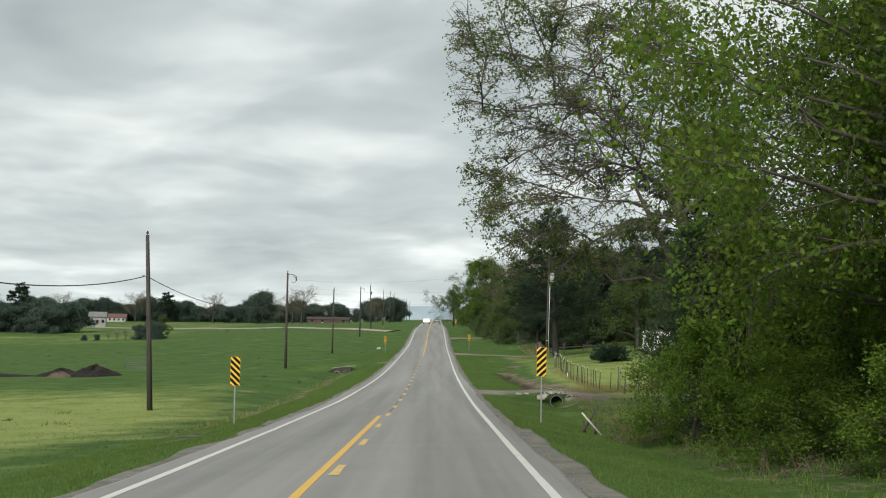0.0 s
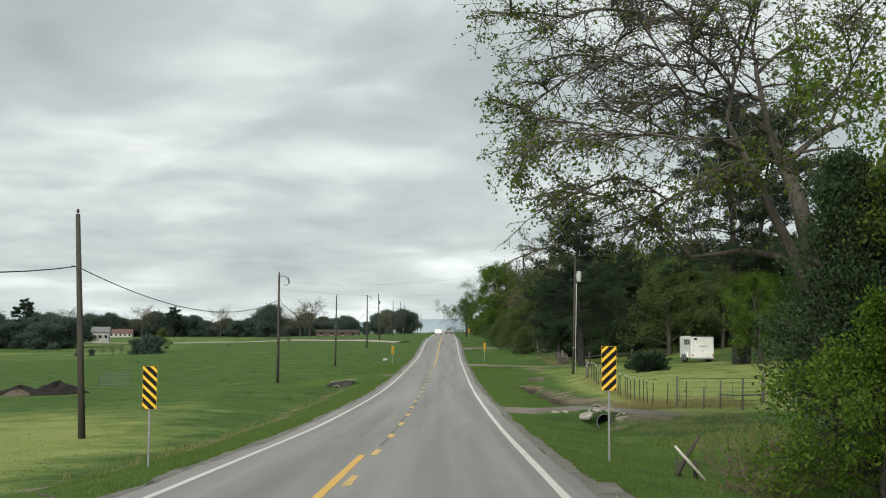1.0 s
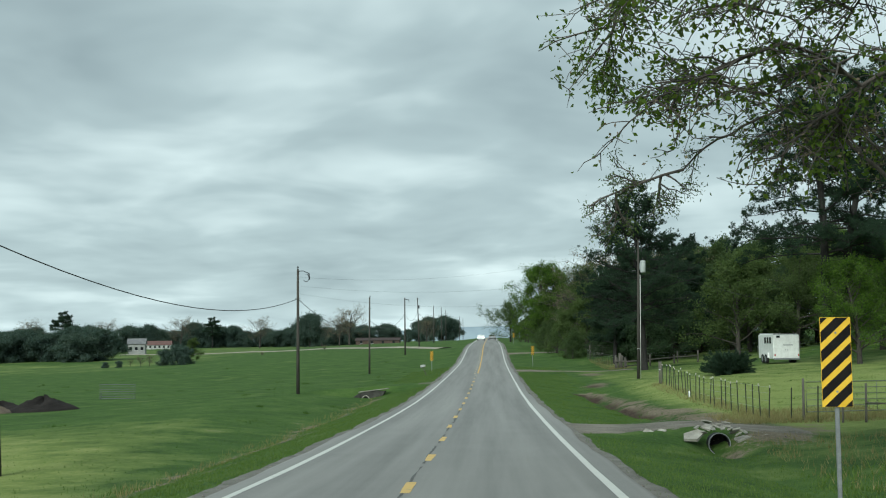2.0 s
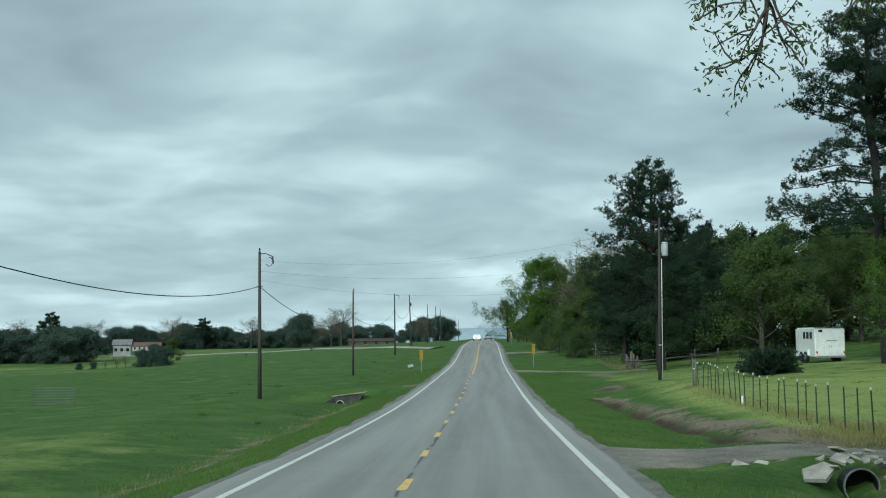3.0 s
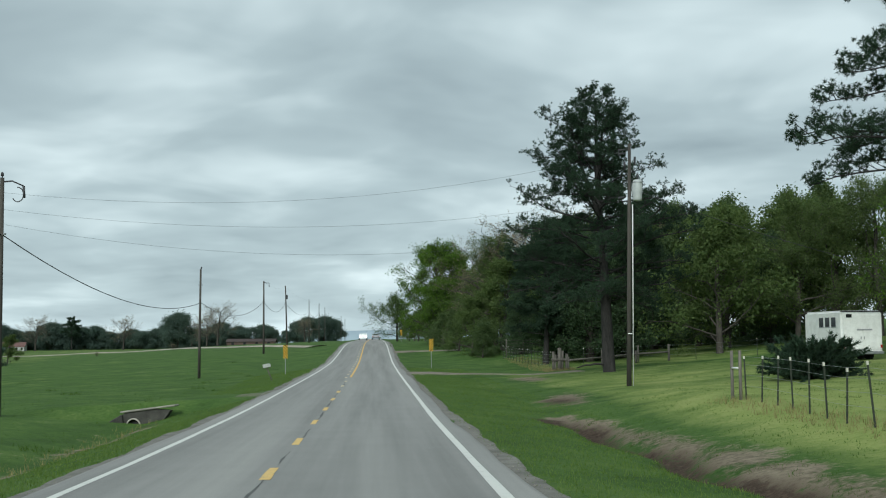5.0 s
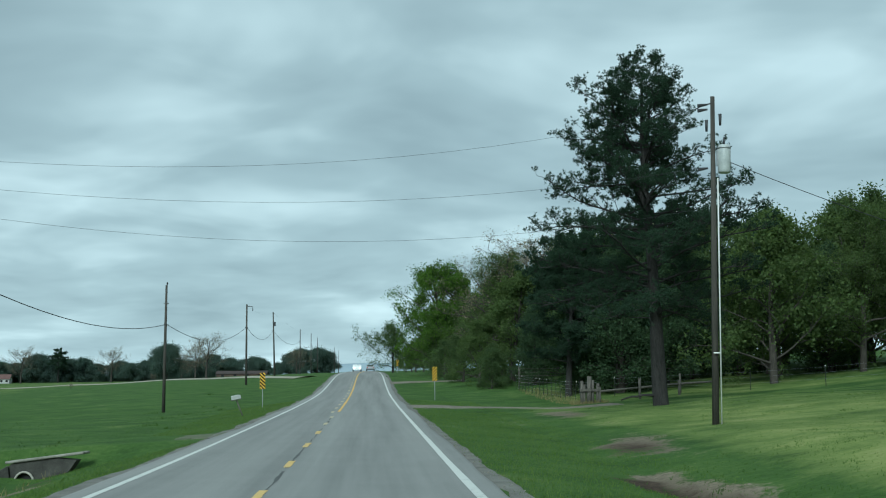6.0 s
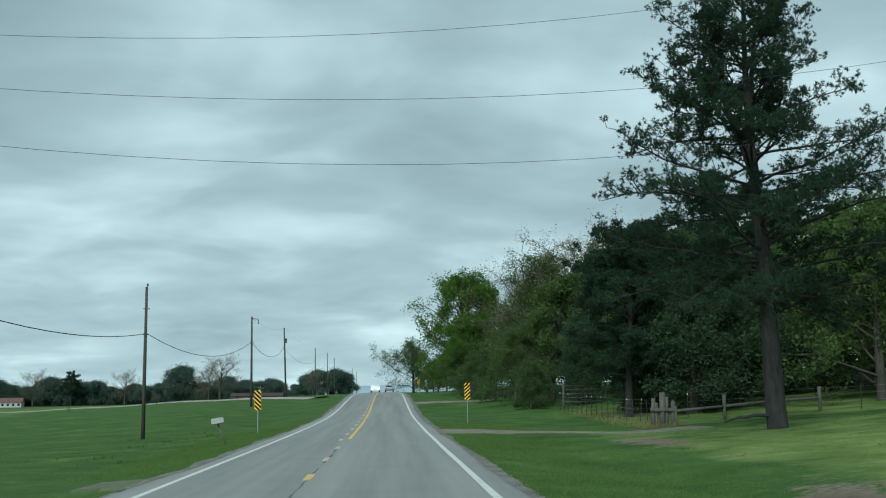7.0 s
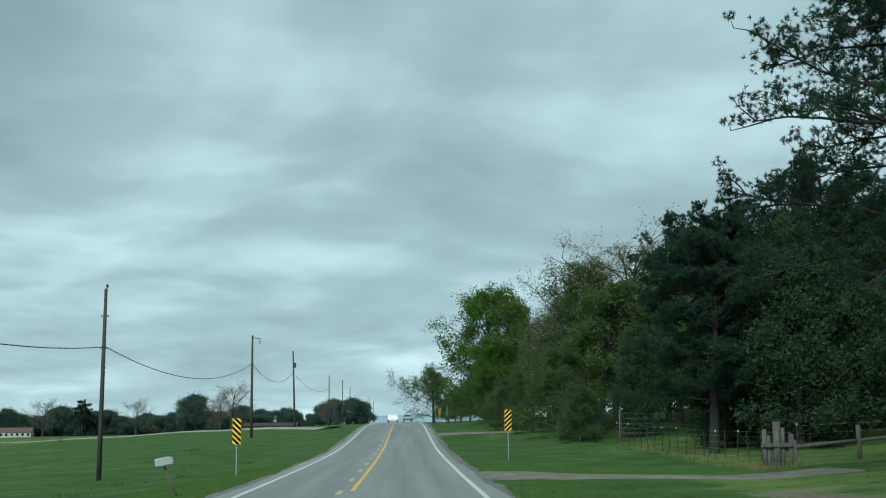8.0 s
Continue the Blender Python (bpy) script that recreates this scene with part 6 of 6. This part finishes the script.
for k in range(3):
    f = part("panel", tube([(0, 0.25 * k, 0.05), (2.6, 0.25 * k, 0.05), (2.6, 0.25 * k, 1.1), (0, 0.25 * k, 1.1), (0, 0.25 * k, 0.05)], 0.018, 6), DULL_STEEL, panel_rack, "bent tube panel")
    for i in range(1, 6):
        part("bar", tube([(0, 0.25 * k, 0.05 + 0.175 * i), (2.6, 0.25 * k, 0.05 + 0.175 * i)], 0.009, 5), DULL_STEEL, f)


def gable_house(x, y, turn, w, d, eaves, ridge, wall, roof, label, windows, name="house"):
    th = thing(name, label, "house", (x, y, gz(x, y)), turn)
    part("wall", box((w, d, eaves + 0.6), (0, 0, (eaves - 0.6) / 2)), wall, th, "plain outer walls")
    g = part("gable", prism([(-d / 2, eaves), (d / 2, eaves), (0, ridge)], w), wall, th)
    g.rotation_euler.z = radians(90)
    for s in (-1, 1):
        ang = math.atan2(ridge - eaves, d / 2)
        ln = math.hypot(ridge - eaves, d / 2) + 0.4
        part("roof", box((w + 0.8, ln, 0.15), (0, s * (d / 4 + 0.1), (eaves + ridge) / 2 + 0.02), 0, Matrix.Rotation(-s * ang, 3, "X")), roof, th, "pitched roof plane")
    for i in range(windows):
        xx = -w / 2 + w * (i + 0.5) / windows
        wi = part("window", box((0.95, 0.06, 1.15), (xx, -d / 2 - 0.02, eaves * 0.55)), DARK_GLASS, th, "dark window")
        part("sill", box((1.15, 0.1, 0.08), (xx, -d / 2 - 0.04, eaves * 0.55 - 0.62)), WHITE_PAINT, wi)
    return th


gable_house(-176, 648, 8, 14, 9, 2.2, 4.2, worn("dull_white_siding", (0.30, 0.30, 0.29), (0.42, 0.42, 0.40), 1, 10, 0.8), RED_ROOF, "long white farmhouse with a faded red roof", 6, "farmhouse")
gable_house(-128.5, 452, 12, 6, 7, 3.8, 5.6, worn("grey_white_siding", (0.20, 0.20, 0.195), (0.31, 0.31, 0.30), 1, 10, 0.8), worn("grey_roof", (0.10, 0.10, 0.11), (0.2, 0.2, 0.2), 1, 10, 0.8), "tall white two-storey farmhouse by the woodlot", 3, "farmhouse")
gable_house(-47, 520, 0, 18, 9, 1.6, 2.6, worn("brown_barn_board", (0.05, 0.035, 0.03), (0.10, 0.07, 0.055), 1, 10, 0.85), worn("rusty_brown_roof", (0.03, 0.022, 0.02), (0.065, 0.046, 0.042), 1, 10, 0.8), "long low red-brown barn on the skyline", 4, "barn")


# ---- hills on the horizon, haze painted in as blue tones and a faint glow
def ridge():
    rng = np.random.default_rng(12)
    xs = np.linspace(-3200, 2600, 140)
    top = 38 - 20 * np.clip((-xs - 250) / 600, 0, 1) + 5 * np.sin(xs / 520 + 0.6) + 4 * np.sin(xs / 170 + 1.0) + rng.normal(0, 0.5, len(xs))
    V = np.concatenate([np.stack([xs, 0 * xs + 4200, 0 * xs - 30], -1), np.stack([xs, 0 * xs + 4260, top * 0.6], -1), np.stack([xs, 0 * xs + 4400, top], -1), np.stack([xs, 0 * xs + 4700, 0 * xs - 30], -1)])
    n = len(xs)
    idx = np.arange(4 * n).reshape(4, n)
    F = np.stack([idx[:-1, :-1], idx[:-1, 1:], idx[1:, 1:], idx[1:, :-1]], -1).reshape(-1, 4)
    me = smooth(mesh_poly("backdrop", V, F))
    m, t, b = nodes_of("hills_painted_haze", 1.0, 0.0, 0.0)
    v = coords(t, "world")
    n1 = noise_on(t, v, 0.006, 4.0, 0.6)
    # air haze is put into the base tone, and emission lifts it further
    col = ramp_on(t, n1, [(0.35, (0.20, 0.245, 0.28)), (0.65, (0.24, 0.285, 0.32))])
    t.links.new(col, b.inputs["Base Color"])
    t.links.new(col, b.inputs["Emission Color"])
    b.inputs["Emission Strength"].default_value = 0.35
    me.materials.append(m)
    tagged(new("backdrop", me), "hills on the horizon, painted hazy blue", "hills", kind="structure")


ridge()


# ---- grass
def grass(name, label, material, spots, low, tall, width, seed, each=3):
    rng = np.random.default_rng(seed)
    p = np.repeat(spots, each, axis=0) + rng.normal(0, 0.05, (len(spots) * each, 2))
    z = ground_z(p[:, 0], p[:, 1]) - 0.02
    n = len(p)
    h = rng.uniform(low, tall, n)
    az = rng.uniform(0, 2 * np.pi, n)
    s = np.stack([np.cos(az), np.sin(az)], -1) * (width / 2)
    tip = p + rng.normal(0, 0.35, (n, 2)) * h[:, None]
    V = np.stack([np.column_stack([p - s, z]), np.column_stack([p + s, z]), np.column_stack([tip, z + h])], 1).reshape(-1, 3)
    me = mesh_poly(name, V, np.arange(3 * n).reshape(-1, 3))
    me.materials.append(material)
    return tagged(new(name, me), label, "grass", kind="stuff")


def spots_in(x0, x1, y0, y1, n, seed, keep=None):
    rng = np.random.default_rng(seed)
    p = np.column_stack([rng.uniform(x0, x1, n), y0 + (y1 - y0) * rng.random(n) ** 1.25])
    if keep is not None:
        dry, bare, wet = cover(p[:, 0], p[:, 1])
        bare = np.maximum(bare, wet)
        p = p[bare + rng.random(n) * 0.4 < keep]
    drives = ((57.0, 62.6, 1), (134.2, 139.0, 1), (106.0, 112.0, -1), (185.4, 189.6, 1))
    ok = np.ones(len(p), bool)
    for a, b, s in drives:
        ok &= ~((p[:, 1] > a) & (p[:, 1] < b) & (np.sign(p[:, 0]) == s))
    return p[ok]


def field_spots(n, seed):
    rng = np.random.default_rng(seed)
    return np.column_stack([-8.4 - 34 * rng.random(n) ** 1.9, 14 + 150 * rng.random(n) ** 1.3])


grass("verge_grass", "fresh green grass along the road's edge", GRASS_BLADE, np.concatenate([spots_in(-8.6, -4.2, 8, 150, 62000, 1, 0.55), spots_in(2.05, 6.4, 8, 150, 62000, 2, 0.55)]), 0.02, 0.085, 0.015, 3)
grass("field_grass", "green field grass with uneven tufts", TUFT_BLADE, field_spots(16000, 4), 0.02, 0.09, 0.03, 6, 2)
def tuft_spots(n, per, seed):
    rng = np.random.default_rng(seed)
    c = np.column_stack([-8.0 - 45 * rng.random(n) ** 1.5, 18 + 170 * rng.random(n)])
    return np.repeat(c, per, axis=0) + rng.normal(0, 0.3, (n * per, 2)) * rng.uniform(0.4, 1.3, (n, 1)).repeat(per, axis=0)


grass("field_tufts", "darker rank tufts standing in the field", TUFT_BLADE, tuft_spots(70, 26, 41), 0.06, 0.2, 0.03, 42, 2)
grass("yard_tufts", "small tufts in the rough yard grass", TUFT_BLADE, np.repeat(spots_in(3.0, 20, 64, 132, 110, 43, 0.6), 20, axis=0) + np.random.default_rng(44).normal(0, 0.16, (20 * len(spots_in(3.0, 20, 64, 132, 110, 43, 0.6)), 2)), 0.03, 0.09, 0.02, 45, 2)
grass("yard_grass", "short mown grass of the yard", GRASS_BLADE, spots_in(6.4, 22, 62, 150, 26000, 5, 0.45), 0.015, 0.05, 0.035, 16, 2)
grass("gully_grass", "sparse grass tufts growing in the washed gully", TUFT_BLADE, np.repeat(spots_in(4.6, 9.4, 62.5, 99, 420, 51), 9, axis=0) + np.random.default_rng(52).normal(0, 0.16, (9 * len(spots_in(4.6, 9.4, 62.5, 99, 420, 51)), 2)), 0.02, 0.08, 0.02, 53, 2)
grass("thicket_grass", "rank grass under the roadside thicket", GRASS_BLADE, spots_in(6.0, 12, 8, 50, 6000, 15, 0.6), 0.06, 0.22, 0.03, 17, 3)
grass("dry_grass", "straw-coloured dead grass by the gate and ditch", DRY_BLADE, np.concatenate([spots_in(7.6, 13.0, 62.4, 69, 2200, 7), spots_in(8.6, 9.6, 63, 93, 900, 8), spots_in(-9.0, -7.6, 40, 105, 500, 9), spots_in(6.4, 10.5, 44, 57.5, 700, 10), spots_in(8.8, 15.0, 58.5, 62.4, 1500, 12), spots_in(11.2, 13.2, 140, 142.2, 400, 18), spots_in(10.9, 12.9, 142, 164, 700, 19)]), 0.06, 0.26, 0.018, 11, 3)


def loose_stones():
    """Gravel lying on the entrances and along the shoulders."""
    rng = np.random.default_rng(31)
    spots = [np.column_stack([rng.uniform(2.0, 8.5, 600), rng.uniform(57.8, 61.6, 600)]), np.column_stack([rng.uniform(2.0, 12, 350), rng.uniform(134.6, 138.6, 350)]),
             np.column_stack([rng.uniform(RIGHT_EDGE, RIGHT_EDGE + 0.3, 900), 8 + 130 * rng.random(900) ** 1.3]), np.column_stack([rng.uniform(LEFT_EDGE - 0.25, LEFT_EDGE, 700), 8 + 130 * rng.random(700) ** 1.3]),
             np.column_stack([5.8 + rng.normal(0.7, 0.7, 120), 57.0 + rng.normal(0, 0.35, 120)])]
    p = np.concatenate(spots)
    z = ground_z(p[:, 0], p[:, 1]) + 0.03
    n = len(p)
    base = np.array([(1, 0, 0), (0, 1, 0), (-1, 0, 0), (0, -1, 0), (0, 0, 1), (0, 0, -1)], float)
    tri = np.array([(0, 1, 4), (1, 2, 4), (2, 3, 4), (3, 0, 4), (1, 0, 5), (2, 1, 5), (3, 2, 5), (0, 3, 5)])
    s = rng.uniform(0.006, 0.02, (n, 1, 1)) * np.where(rng.random((n, 1, 1)) < 0.03, 2.2, 1)
    V = np.column_stack([p, z])[:, None] + base[None] * s * rng.uniform(0.6, 1.3, (n, 6, 1)) * (1, 1, 0.7)
    me = mesh_poly("loose_gravel", V.reshape(-1, 3), (np.arange(n)[:, None, None] * 6 + tri[None]).reshape(-1, 3))
    me.materials.append(worn("gravel_stones", (0.10, 0.09, 0.075), (0.34, 0.31, 0.27), 3.0, 20, 0.95, kind="world"))
    tagged(new("loose_gravel", me), "loose gravel on the entrances and shoulders", "gravel", kind="stuff")


loose_stones()


def brush_pile(x, y, n, tall, wide, label, seed):
    """Bare brown stems at the thicket's foot."""
    g = Grower(seed)
    for _ in range(n):
        a, r = g.rng.uniform(0, 2 * np.pi), wide * g.rng.random() ** 0.5
        bx, by = r * math.cos(a), r * math.sin(a)
        pts, w = g.bent((bx, by, gz(x + bx, y + by) - gz(x, y) - 0.03), g.rng.normal(0, 0.45, 3) + (0, 0, 1), tall * g.rng.uniform(0.5, 1.2), 4, 0.3, 0.2)
        g.limb(pts, 0.012, 0.003, 4)
        for _k in range(3):
            q, _ = g.bent(pts[g.rng.integers(1, 4)], w + g.rng.normal(0, 0.6, 3), tall * 0.4, 3, 0.2, 0.2)
            g.limb(q, 0.006, 0.002, 3)
    th = put(thing("brush", label, "brush"), x, y, sink=0.0)
    part("wood", g.wood("wood"), worn("dry_brown_stems", (0.07, 0.05, 0.038), (0.17, 0.125, 0.095), 6, 30, 0.95), th, "thin dry brown stems")
    return th


for k, (x, y, n, h, w) in enumerate(((5.9, 34.0, 70, 1.1, 1.0), (6.6, 28.0, 34, 0.55, 1.2), (7.0, 22.5, 34, 0.55, 1.3), (6.6, 38.0, 26, 0.8, 0.7), (7.8, 40.5, 30, 0.9, 1.1))):
    brush_pile(x, y, n, h, w, "dry brown brush at the foot of the thicket", 90 + k)
scrap = thing("wood_scrap", "pale splintered board lying in the ditch", "wood scrap", (-6.3, 30.5, gz(-6.3, 30.5) + 0.03), 25)
part("board", box((0.7, 0.14, 0.03), (0, 0, 0.02), 0.005), GREY_WOOD, scrap)
part("splinter", box((0.4, 0.06, 0.03), (0.3, 0.1, 0.05), 0.005, Matrix.Rotation(0.3, 3, "Y")), GREY_WOOD, scrap)
